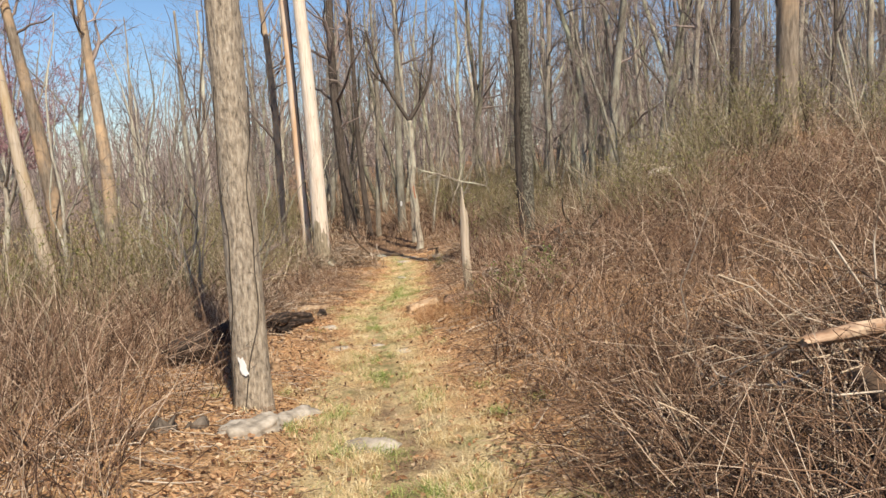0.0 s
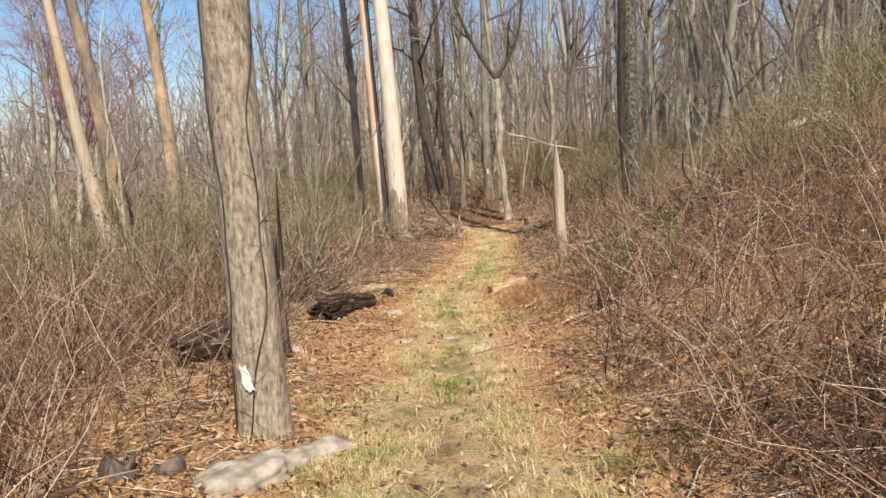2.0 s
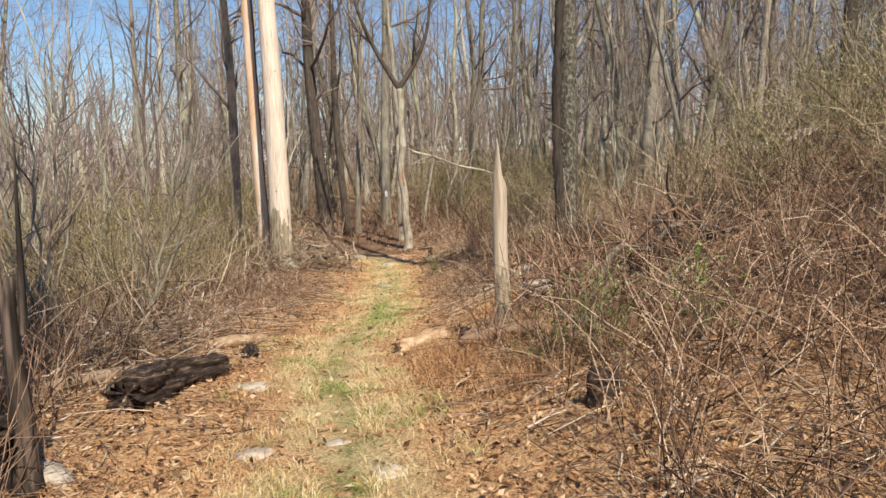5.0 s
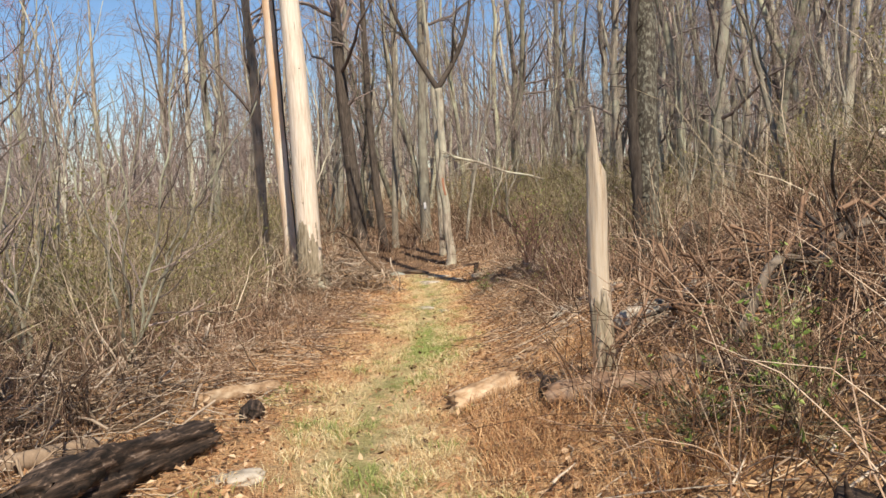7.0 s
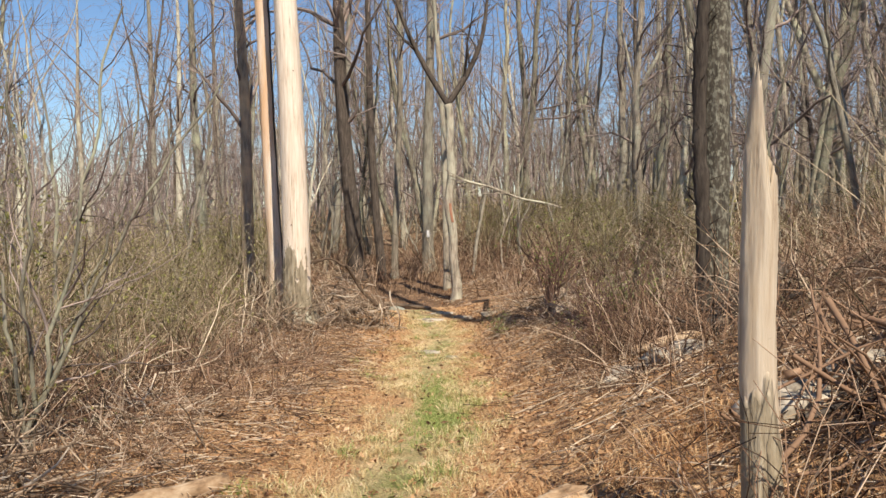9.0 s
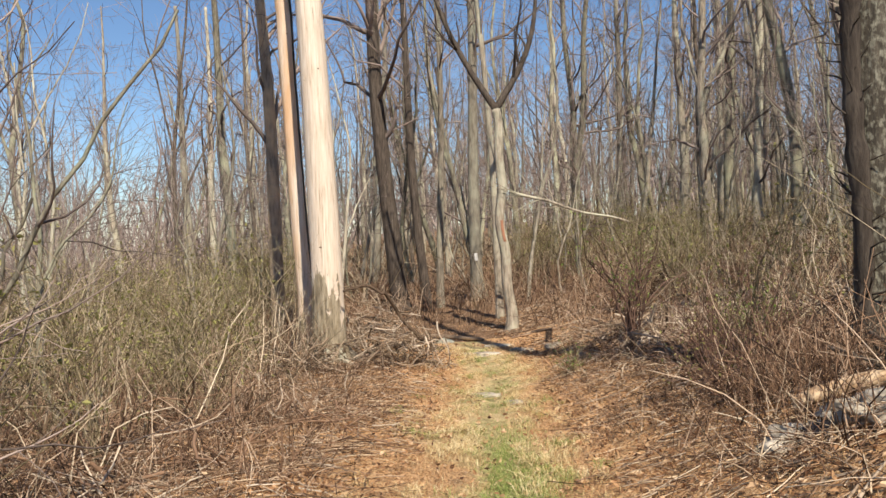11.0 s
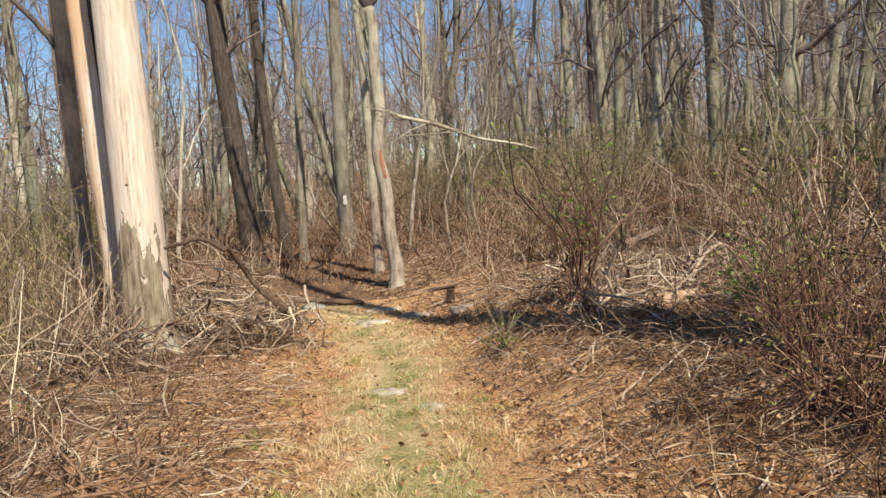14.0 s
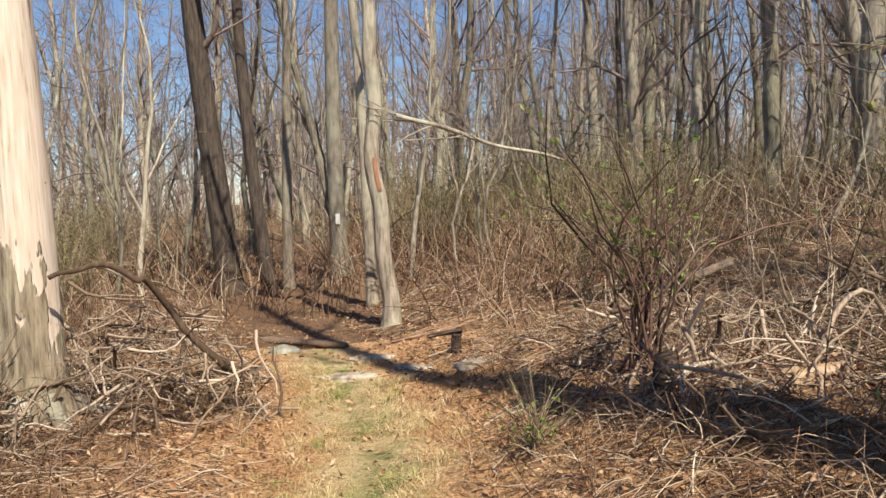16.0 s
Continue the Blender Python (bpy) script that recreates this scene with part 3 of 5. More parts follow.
    part("scar", mesh_of("scar", np.stack([np.cos(w) * rad - 0.03 * zz + 0.045 * np.sin(1.7 * zz + 0.4) - 0.0175 + 0.03 * np.sin(4.1 * zz), np.sin(w) * rad, zz], -1), q, PAINT_RED), t, "orange-red scar in the bark")


def standing(x, y, h, r, mat, lean, label, limbs=12, low=0.45, sway=0.06):
    """A single larger tree with its own shape."""
    t = thing("tree", x, y, label, "tree", sink=0.12)
    p, rr = stem(h, r, r * 0.35, 60, sway + 0.05, lean, r * 0.55)
    part("trunk", solid("trunk", rough_tube(p, rr, 22, 0.03, 7, x), mat), t)
    lp, lr = grow(p, rr, limbs, (low, 0.85), (0.4, 1.1), (0.1 * h, 0.26 * h), 8, -0.08, 0.25, 0.45)
    bp, br = grow(lp, lr, limbs * 4, (0.2, 1), (0.3, 0.9), (0.5, 2.0), 5, -0.03, 0.18)
    tp, tr = grow(bp, br, limbs * 12, (0.1, 1), (0.3, 1.0), (0.3, 1.0), 4, 0.0, 0.2)
    part("crown", mesh_of("crown", *joined(tubes(lp, lr, 6), tubes(bp, br, 4), tubes(tp, np.maximum(tr, 0.005), 3)), TWIG), t)
    return t


key_trees()
blazed = standing(0.42, 38.4, 16, 0.2, BARK_PALE, (-0.012, 0), "grey tree with a small white blaze beside the trail")
bw, bz = np.meshgrid(np.linspace(-1.8, -1.35, 5), np.linspace(1.35, 1.58, 5))
bi = np.arange(25).reshape(5, 5)
bq = np.stack([bi[:-1, :-1], bi[:-1, 1:], bi[1:, 1:], bi[1:, :-1]], -1).reshape(-1, 4)
part("blaze", mesh_of("blaze", np.stack([np.cos(bw) * 0.212 - 0.012 * bz, np.sin(bw) * 0.212, bz], -1), bq, PAINT), blazed, "white painted trail blaze")
standing(0.86, 34.2, 13, 0.1, BARK_GREY, (-0.02, 0), "slim grey tree close behind a forked tree")
standing(-1.95, 37.6, 17, 0.27, BARK_DARK, (-0.03, 0), "stout dark-barked tree leaning slightly", 16, 0.3, 0.12)
standing(-1.1, 37.3, 14, 0.15, BARK_DARK, (-0.04, 0), "thin dark tree in a close pair")
standing(-0.75, 38.0, 14, 0.12, BARK_GREY, (0.0, 0), "thin grey tree in a close pair")
standing(-4.4, 32.0, 15, 0.17, WOOD_PEEL, (-0.03, 0), "dark tree with patches of peeled bark", 16, 0.3, 0.1)
standing(-8.5, 24.4, 10, 0.25, WOOD_PEEL, (-0.025, 0), "dead tree with peeling orange bark", 5, 0.7)
standing(-9.35, 23.9, 11, 0.27, WOOD_PEEL, (-0.11, 0), "leaning dead tree with half its bark peeled off", 5, 0.7)
standing(-9.9, 23.7, 10, 0.23, WOOD_SNAG, (-0.12, 0), "leaning dead tree, mostly pale bare wood", 5, 0.7)
standing(10.6, 46.0, 17, 0.17, BARK_PALE, (-0.02, 0), "straight slim tree with pale bark")
standing(8.4, 54.5, 15, 0.22, BARK_PALE, (-0.01, 0), "pale tree with high forking limbs", 16, 0.3)
standing(8.8, 17.4, 16, 0.25, WOOD_PEEL, (-0.01, 0), "tree with a flaking orange patch of bark", 7, 0.55)
standing(10.0, 18.4, 12, 0.13, BARK_DARK, (-0.28, 0.0), "leaning dark tree on the bank", 5, 0.6)
standing(9.6, 22.2, 16, 0.15, BARK_DARK, (0.0, 0), "straight dark tree on the slope", 6, 0.55)
standing(-12.0, 49.5, 13, 0.2, BARK_PALE, (-0.03, 0), "pale tree with lichened bark")
standing(-11.2, 49.8, 13, 0.18, BARK_PALE, (0.02, 0), "pale slender tree among the shrubs")


def forest():
    """The wood behind: a few shapes of tree, planted many times."""
    kinds = []
    barks = ((BARK_GREY, "grey-barked"), (BARK_OLIVE, "lichened olive-grey"), (BARK_PALE, "pale-barked"), (BARK_BROWN, "dark brown"), (BARK_OLIVE, "rough olive-brown"), (BARK_GREY, "slim grey"))
    for k in range(15):
        mat, name = barks[k % 6]
        h, r = rng.uniform(14, 18), rng.uniform(0.1, 0.21)
        bent = k % 3 == 1
        kinds.append((forest_tree(h, r, mat, limbs=16, twigs=200, low=0.14, sway=0.55 if bent else rng.uniform(0.15, 0.35), forks=int(rng.integers(0, 4))), ("crooked " if bent else "") + name + " bare forest tree"))
    placed = [(0.42, 38.4), (-1.95, 37.6), (1.1, 34.1), (10.6, 46), (8.4, 54.5), (-5.6, 35.2), (3.6, 20.9)]
    made = {}
    tries = 0
    while len(placed) < 225 and tries < 9000:
        tries += 1
        y = 30 + 65 * rng.random() ** 1.2
        x = rng.uniform(-0.62, 0.72) * (y + 4)
        if x > 0.33 * y and rng.random() < 0.4:
            continue
        if y < 43 and -6.5 < x < 7:
            continue
        if x > 4 and rng.random() < 0.05:
            y2 = rng.uniform(20, 34)
            x2 = rng.uniform(6.5, 20)
            x, y = x2, y2
        if x < -5 and (rng.random() < 0.6 or y < 38) or x < -0.22 * y and rng.random() < 0.7:
            continue
        if min((x - a) ** 2 + (y - b) ** 2 for a, b in placed) < 1.8:
            continue
        k = int(rng.integers(0, len(kinds)))
        size = rng.uniform(0.75, 1.15)
        m = pose(x, y, gz(x, y) - 0.15, rng.normal() * 2.4, rng.normal() * 2.4, rng.uniform(0, 360))
        if k not in made:
            made[k] = plant_tree(kinds[k][0], x, y, kinds[k][1], 0, 1.0, "trees of the wood")
            made[k].matrix_basis = m
        else:
            made[k].scale = (size, size, size * rng.uniform(0.9, 1.1))
            copy_thing(made[k], m)
            made[k].scale = (1, 1, 1)
        placed.append((x, y))


forest()


def saplings():
    """Understorey: thin young trees with many fine twigs."""
    kinds = []
    for k in range(7):
        h = rng.uniform(4.5, 9.5)
        r = 0.0075 * h
        p, rr = crooked(h, r, r * 0.2, 16, 0.3, 0.01, (rng.normal() * 0.06, 0))
        fp, fr = grow(p, rr, 2, (0.15, 0.5), (0.25, 0.6), (0.35 * h, 0.6 * h), 16, -0.06, 0.13, 0.8)
        p, rr = np.concatenate([p, fp]), np.concatenate([rr, fr])
        lp, lr = grow(p, rr, 20, (0.2, 0.95), (0.4, 1.1), (0.12 * h, 0.32 * h), 6, -0.08, 0.26, 0.6)
        tp, tr = grow(lp, lr, 140, (0.15, 1), (0.3, 1.1), (0.25, 0.9), 2, -0.04, 0.3)
        kinds.append((mesh_of("trunk", *tubes(p, rr, 6), (BARK_PALE, BARK_GREY, BARK_OLIVE)[k % 3]), mesh_of("crown", *joined(tubes(lp, lr, 3), tubes(tp, np.maximum(tr, 0.003), 3)), TWIG)))
    made = {}
    spots = [(-5.6, 24.0), (-6.6, 22.0), (-7.6, 26.0), (-5.5, 30), (-6.4, 33), (-8.5, 31), (-10, 28)]
    while len(spots) < 200:
        y = 22 + 50 * rng.random() ** 1.2
        x = rng.uniform(-0.6, 0.7) * (y + 2)
        if x < -4 and rng.random() < 0.65:
            continue
        if abs(x - float(trail_x(y))) < 2.6 and y < 36 or (x < 2 and y < 30 and x > -5) or (0 < x < 6.5 and y < 33):
            continue
        spots.append((x, y))
    for x, y in spots:
        k = int(rng.integers(0, 7))
        m = pose(x, y, gz(x, y) - 0.05, rng.normal() * 4, rng.normal() * 4, rng.uniform(0, 360))
        if k not in made:
            ob = thing("sapling", x, y, "thin bare sapling with fine branching twigs", "sapling", "saplings of the understorey")
            part("trunk", kinds[k][0], ob)
            part("crown", kinds[k][1], ob)
            ob.matrix_basis = m
            made[k] = ob
        else:
            copy_thing(made[k], m)


saplings()


# ---- shrubs and brambles ----
def shrub_meshes(h, n, buds, spread, mat=STEM_OLIVE, leaf=(0.012, 0.03), root=0.0145, green=BUD):
    base = np.zeros((1, 2, 3))
    base[0, 1, 2] = 0.06
    p, r = grow(base, np.full((1, 2), root), n, (0.0, 1), (0.05, spread), (0.6 * h, h), 7, -0.06, 0.26, 0.6)
    p[:, 0, :2] += rng.normal(size=(n, 2)) * 0.09
    tp, tr = grow(p, r, n * 6, (0.25, 1), (0.3, 1.2), (0.15, 0.55), 2, -0.04, 0.35, 0.65)
    stems = mesh_of("stems", *joined(tubes(p, r, 4), tubes(tp, np.maximum(tr, 0.0026), 3)), mat)
    k = rng.integers(0, len(tp), buds)
    c = tp[k, 1] - (tp[k, 1] - tp[k, 0]) * rng.choice((0.0, 0.35, 0.7), buds)[:, None] + rng.normal(size=(buds, 3)) * 0.012
    return stems, mesh_of("leaf_buds", *leaves(c, *leaf), green, False)


def leaves(c, small, large, flat=1.0):
    """A small folded leaf (two quads) at each place c."""
    n = len(c)
    a = unit(rng.normal(size=(n, 3)) * np.array([1, 1, flat]))
    b = unit(np.cross(a, rng.normal(size=(n, 3)) * np.array([flat, flat, 1])))
    up = np.cross(a, b)
    s = rng.uniform(small, large, n)[:, None]
    tip, end = c + a * s, c - a * s
    l, r = c + b * s * 0.5 + up * s * 0.25, c - b * s * 0.5 + up * s * 0.25
    v = np.stack([end, l, tip, r], 1).reshape(-1, 3)
    i = np.arange(n)[:, None] * 4
    return v, i + np.arange(4)[None]


def shrubs():
    kinds = [shrub_meshes(h, n, b, s) for h, n, b, s in ((2.0, 16, 280, 0.5), (1.6, 15, 220, 0.6), (2.4, 17, 310, 0.45), (1.3, 14, 170, 0.65))]
    made = {}
    spots = [(2.9, 22.4), (4.1, 22.0), (5.2, 26.6), (-3.6, 20.6), (-3.3, 22.8), (-4.0, 24.0), (-3.5, 17.8)]
    while len(spots) < 310:
        y = rng.uniform(13, 46)
        side = rng.random() < 0.48
        u = rng.gamma(2.0, 2.6) + (2.6 if y < 24 else 2.2 if y < 30 else 2.8)
        x = float(trail_x(y)) + (u if side else -u - 0.4)
        if side and y < 17.5 and u < 4.5 or (x - 3.6) ** 2 + (y - 20.9) ** 2 < 0.7 or side and u < 4.4 and y < 28 or side and 20 < y < 29 and u < 7.5 and rng.random() < 0.85:
            continue
        if not side and (x > -3.6 and y > 24) or not side and y < 15.5 and u < 4:
            continue
        spots.append((x, y))
    for x, y in spots:
        k = int(rng.integers(0, 4))
        size = rng.uniform(0.75, 1.15) if x > 4.7 else rng.uniform(0.5, 0.7) if x > -4.1 and len(made) > 3 and y < 28 else rng.uniform(0.95, 1.45)
        m = pose(x, y, gz(x, y) - 0.04, 0, 0, rng.uniform(0, 360))
        if k not in made:
            ob = thing("shrub", x, y, "olive-stemmed shrub with small opening leaf buds", "shrub", "budding shrubs of the understorey")
            tagged(part("branchwork", kinds[k][0], ob), kind="stuff")
            tagged(part("foliage", kinds[k][1], ob, "tiny yellow-green leaf buds"), kind="stuff")
            ob.matrix_basis = m
            made[k] = ob
        else:
            made[k].scale = (size, size, size)
            copy_thing(made[k], m)
            made[k].scale = (1, 1, 1)
    for x, y, h, n in ((3.1, 23.5, 0.55, 330), (3.55, 23.5, 0.6, 300), (3.0, 23.0, 0.4, 200), (1.35, 25.3, 0.25, 120), (1.75, 12.3, 0.42, 200), (2.0, 13.0, 0.5, 200), (2.3, 11.7, 0.5, 180), (1.45, 12.9, 0.25, 120)):
        st, bd = shrub_meshes(h, 12, n, 0.75, STEM_OLIVE, (0.012, 0.03), 0.01, LEAF_GREEN)
        ob = thing("shrub", x, y, "low shrub just come into fresh green leaf", "shrub", "low green shrubs")
        tagged(part("branchwork", st, ob), kind="stuff")
        tagged(part("foliage", bd, ob, "small fresh green leaves"), kind="stuff")
    for x, y, h in ((2.2, 21.3, 1.15), (2.5, 21.9, 1.2), (2.1, 20.85, 0.85), (2.75, 21.35, 1.2)):
        st, bd = shrub_meshes(h, 18, 120, 0.6, STEM_RED, (0.01, 0.024), 0.013)
        ob = thing("shrub", x, y, "twiggy reddish-brown shrub with a few buds beside the trail", "shrub", "reddish shrubs beside the trail")
        tagged(part("branchwork", st, ob), kind="stuff")
        tagged(part("foliage", bd, ob, "tiny yellow-green leaf buds"), kind="stuff")
    st, bd = shrub_meshes(2.5, 20, 330, 0.22, STEM_RED, (0.014, 0.036), 0.027, LEAF_GREEN)
    ob = thing("shrub", 2.4, 25.9, "dark many-stemmed shrub with a few green leaves", "shrub")
    tagged(part("branchwork", st, ob), kind="stuff")
    tagged(part("foliage", bd, ob, "small bright green leaves"), kind="stuff")


shrubs()


def bramble(name, label, x0, x1, y0, y1, n, height, mat, keep=lambda x, y: x > -99, thick=(0.0025, 0.006), arch=0.16, shoots=1.0, wobble=0.2):
    """A tangle of arching dry canes with side shoots, one mass."""
    x, y = rng.uniform(x0, x1, 3 * n), rng.uniform(y0, y1, 3 * n)
    off = x - trail_x(y)
    clump = wave2(x * 1.7, y * 1.7) + rng.normal(size=3 * n) * 0.4
    ok = keep(off, y) & (clump > -0.35)
    x, y = x[ok][:n], y[ok][:n]
    n = len(x)
    h = height * rng.uniform(0.45, 1.1, n)
    w = rng.uniform(0, 6.28, n)
    lean = rng.uniform(0.0, 0.5, n)
    way = np.stack([np.cos(w) * lean, np.sin(w) * lean, np.ones(n)], 1)
    pts = [np.stack([x, y, ground_z(x, y) - 0.02], 1)]
    for k in range(4):
        way = unit(way + rng.normal(size=(n, 3)) * wobble + np.stack([np.cos(w) * arch, np.sin(w) * arch, np.full(n, -arch * 0.75)], 1) * rng.uniform(0, 1.6, n)[:, None])
        pts.append(pts[-1] + way * (h / 3.3)[:, None])
    p = np.stack(pts, 1)
    r = rng.uniform(*thick, n)[:, None] * np.linspace(1, 0.35, 5)
    tp, tr = grow(p, r, max(1, int(n * shoots)), (0.2, 1), (0.3, 1.0), (0.15, 0.45), 2, 0.03, 0.2, 0.7)
    me = mesh_of(name, *joined(tubes(p, r, 3), tubes(tp, np.maximum(tr, 0.0018), 3)), mat)
    return tagged(new(name, me), label, "bramble", kind="stuff")


bramble("bramble_thicket", "dense thicket of dry brown bramble canes on the bank", 1.0, 8, 0.6, 14.5, 5600, 0.95, CANE, lambda o, y: o > 1.35 + 0.25 * np.sin(1.3 * y), arch=0.22)
bramble("bramble_thicket", "dense thicket of dry brown stalks and brambles", -8, -1.2, 1.2, 15, 4400, 0.95, CANE, lambda o, y: (o < -1.9 - 0.2 * np.sin(1.1 * y)) & ((y > 7) | (o < -1.7)), arch=0.14)
bramble("bramble_thicket", "brown brambles and dead stalks among the shrubs", 1.0, 13, 14.5, 34, 3300, 0.9, CANE, lambda o, y: (o > 1.9) & ((y < 19.5) | (y > 29) | (o > 5.5)), thick=(0.003, 0.008), arch=0.2)
bramble("bramble_thicket", "brown stalks and brambles among the shrubs", -14, -1.2, 15, 36, 3300, 0.9, CANE, lambda o, y: o < -2.6, thick=(0.003, 0.008), arch=0.15)
bramble("bramble_thicket", "far brown undergrowth below the trees", -36, 46, 36, 70, 6000, 1.9, STEM_OLIVE, lambda o, y: (np.abs(o) > 1.2) | (y > 40), thick=(0.008, 0.018), shoots=0.5)
bramble("bramble_thicket", "tall far thicket of grey-brown brush", -62, -6, 44, 84, 2600, 4.2, TWIG, lambda o, y: o < -7, thick=(0.018, 0.04), shoots=3.0, wobble=0.26)
bramble("bramble_thicket", "brown brambles at the end of the clearing", -11, 12, 30.5, 44, 4200, 1.0, CANE, lambda o, y: (np.abs(o) > 1.5) | (y > 34), thick=(0.006, 0.012), arch=0.2)
bramble("bramble_thicket", "low dark brambles at the edge of the clearing", 1.3, 6, 16.5, 27, 1100, 0.36, CANE, lambda o, y: o > 1.8 + 0.5 * np.sin(0.9 * y), arch=0.3)
bramble("bramble_thicket", "low matted brambles and fallen stalks", -6.5, -1.3, 15.5, 26.5, 1300, 0.45, CANE, lambda o, y: o < -1.6 - 0.3 * np.sin(0.8 * y), arch=0.34)
bramble("tall_stalks", "tall brown dead stalks beside the trail", -11, -2.2, 4.5, 16, 1500, 1.45, CANE, lambda o, y: o < -2.6, thick=(0.003, 0.007), arch=0.1, wobble=0.26)
bramble("tall_stalks", "tall thin dead stalks standing in the undergrowth", -12, -2.4, 6, 34, 700, 1.7, STEM_OLIVE, lambda o, y: o < -2.8, thick=(0.003, 0.008), arch=0.09, shoots=2.5, wobble=0.28)
bramble("tall_stalks", "tall thin dead stalks standing in the undergrowth", 2.2, 16, 10, 36, 800, 1.8, STEM_OLIVE, lambda o, y: o > 3.2, thick=(0.003, 0.008), arch=0.09, shoots=2.5, wobble=0.28)


bramble("dead_stalks", "low broken dead stalks matted over the leaf litter", 0.9, 5.2, 18.2, 29, 3300, 0.3, CANE, lambda o, y: o > 1.15 + 0.35 * np.sin(1.7 * y) + 0.25 * np.sin(4.1 * y), thick=(0.002, 0.006), arch=0.5, shoots=1.3)
bramble("dead_stalks", "bleached broken stalks lying over the bank", 1.2, 6.5, 18, 30, 1300, 0.4, STRAW_STALK, lambda o, y: o > 1.5 + 0.4 * np.sin(1.7 * y), thick=(0.003, 0.008), arch=0.6, shoots=0.6)
bramble("dead_stalks", "low broken dead stalks matted over the leaf litter", -5, -1.2, 16, 27, 2300, 0.3, CANE, lambda o, y: o < -1.3 - 0.3 * np.sin(1.9 * y), thick=(0.002, 0.006), arch=0.5, shoots=1.0)
bramble("bramble_thicket", "dense reddish-brown upright stems beside the trail", 2.0, 3.3, 19.9, 20.8, 220, 0.5, CANE, lambda o, y: o > 1.9, thick=(0.002, 0.006), arch=0.1, shoots=2.2, wobble=0.26)
bramble("tall_stalks", "thin upright brown stems at the edge of the clearing", 1.7, 3.4, 17.4, 20.3, 45, 1.1, CANE, lambda o, y: o > 1.9, thick=(0.004, 0.008), arch=0.06, shoots=3.0, wobble=0.2)
bramble("tall_stalks", "pale crooked stems standing among the shrubs", -9, -2.6, 13, 34, 420, 1.6, STRAW_STALK, lambda o, y: o < -2.9, thick=(0.004, 0.011), arch=0.08, shoots=2.0, wobble=0.26)
bramble("tall_stalks", "pale crooked stems standing among the shrubs", 3.5, 14, 17, 36, 420, 1.6, STRAW_STALK, lambda o, y: o > 4.2, thick=(0.004, 0.011), arch=0.08, shoots=2.0, wobble=0.26)
bramble("bramble_thicket", "dense dark heap of dead stalks on the near bank", 1.5, 4.2, 2.4, 6.0, 2400, 0.75, CANE, lambda o, y: o > 1.6, thick=(0.002, 0.006), arch=0.34, shoots=1.6, wobble=0.26)
bramble("dead_stalks", "dense dark tangle of dead stalks on the near bank", 0.9, 3.6, 1.2, 7.5, 2600, 0.5, CANE, lambda o, y: o > 1.25 + 0.2 * np.sin(2.3 * y), thick=(0.002, 0.005), arch=0.45, shoots=1.3)


# ---- litter, grass, twigs ----
def litter():
    n = 60000
    y = 1.5 + 33 * rng.random(n) ** 1.3
    off = rng.normal(size=n) * 2.6
    x = off + trail_x(y)
    keep = (np.abs(off) > 0.75) | (rng.random(n) < 0.22)
    x, y = x[keep], y[keep]
    c = np.stack([x, y, ground_z(x, y) + rng.uniform(0.015, 0.05, len(x))], 1)
    tagged(new("leaf_litter", mesh_of("leaf_litter", *leaves(c, 0.012, 0.042, 0.42), LEAF, False)), "brown and orange fallen leaves on the ground", "leaf litter", kind="stuff")


def blades(name, label, n, where, height, mat):
    x, y = where(n)
    n = len(x)
    z = ground_z(x, y)
    w = rng.uniform(0, 6.28, n)
    h = rng.uniform(0.4, 1, n) * height
    d = rng.uniform(0.4, 2.0, n) * h
    wid = rng.uniform(0.0015, 0.0035, n)
    base = np.stack([x, y, z - 0.01], 1)
    mid = base + np.stack([np.cos(w) * d * 0.35, np.sin(w) * d * 0.35, h * 0.7], 1)
    tip = base + np.stack([np.cos(w) * d, np.sin(w) * d, h], 1)
    s = np.stack([-np.sin(w) * wid, np.cos(w) * wid, 0 * w], 1)
    v = np.stack([base - s, mid + s * 0.9, tip, mid - s * 0.9], 1).reshape(-1, 3)
    q = np.arange(4 * n).reshape(n, 4)
    tagged(new(name, mesh_of(name, v, q, mat, False)), label, "grass", kind="stuff")


def on_trail(spread, clump, skip, tuft=40):
    def where(n):
        k = n // tuft
        y = 2.0 + 28 * rng.random(k) ** 1.4
        o = rng.normal(size=k) * spread * np.where(y < 9, 1.35, 1.0)
        o = o - 0.13 * np.sin(0.9 * y) - 0.06 * np.sin(2.3 * y + 1)
        y, o = np.repeat(y, tuft), np.repeat(o, tuft)
        n = len(y)
        y, o = y + rng.normal(size=n) * 0.05, o + rng.normal(size=n) * 0.05
        x = o + trail_x(y)
        ok = (wave2(x * 2.3 + 4, y * 2.3) + rng.normal(size=n) * 0.25 > clump) & (np.abs(o) > skip) & ((o < 0.9) | (y < 9))
        return x[ok], y[ok]
    return where


litter()
blades("dry_grass", "straw-coloured dry grass along the trail", 110000, on_trail(0.46, -0.1, 0.15), 0.1, STRAW)
blades("green_grass", "fresh green grass tufts in the trail", 52000, on_trail(0.42, 0.25, 0.0, 80), 0.1, GRASS)


def green_patch(n):
    y = rng.normal(19.6, 1.5, n)
    x = trail_x(y) + 0.18 + rng.normal(size=n) * 0.17
    ok = wave2(x * 3.1, y * 1.3 + 2) + rng.normal(size=n) * 0.3 > -0.15
    return x[ok], y[ok]


blades("green_grass", "patch of short fresh green grass in the trail", 16000, green_patch, 0.06, GRASS)


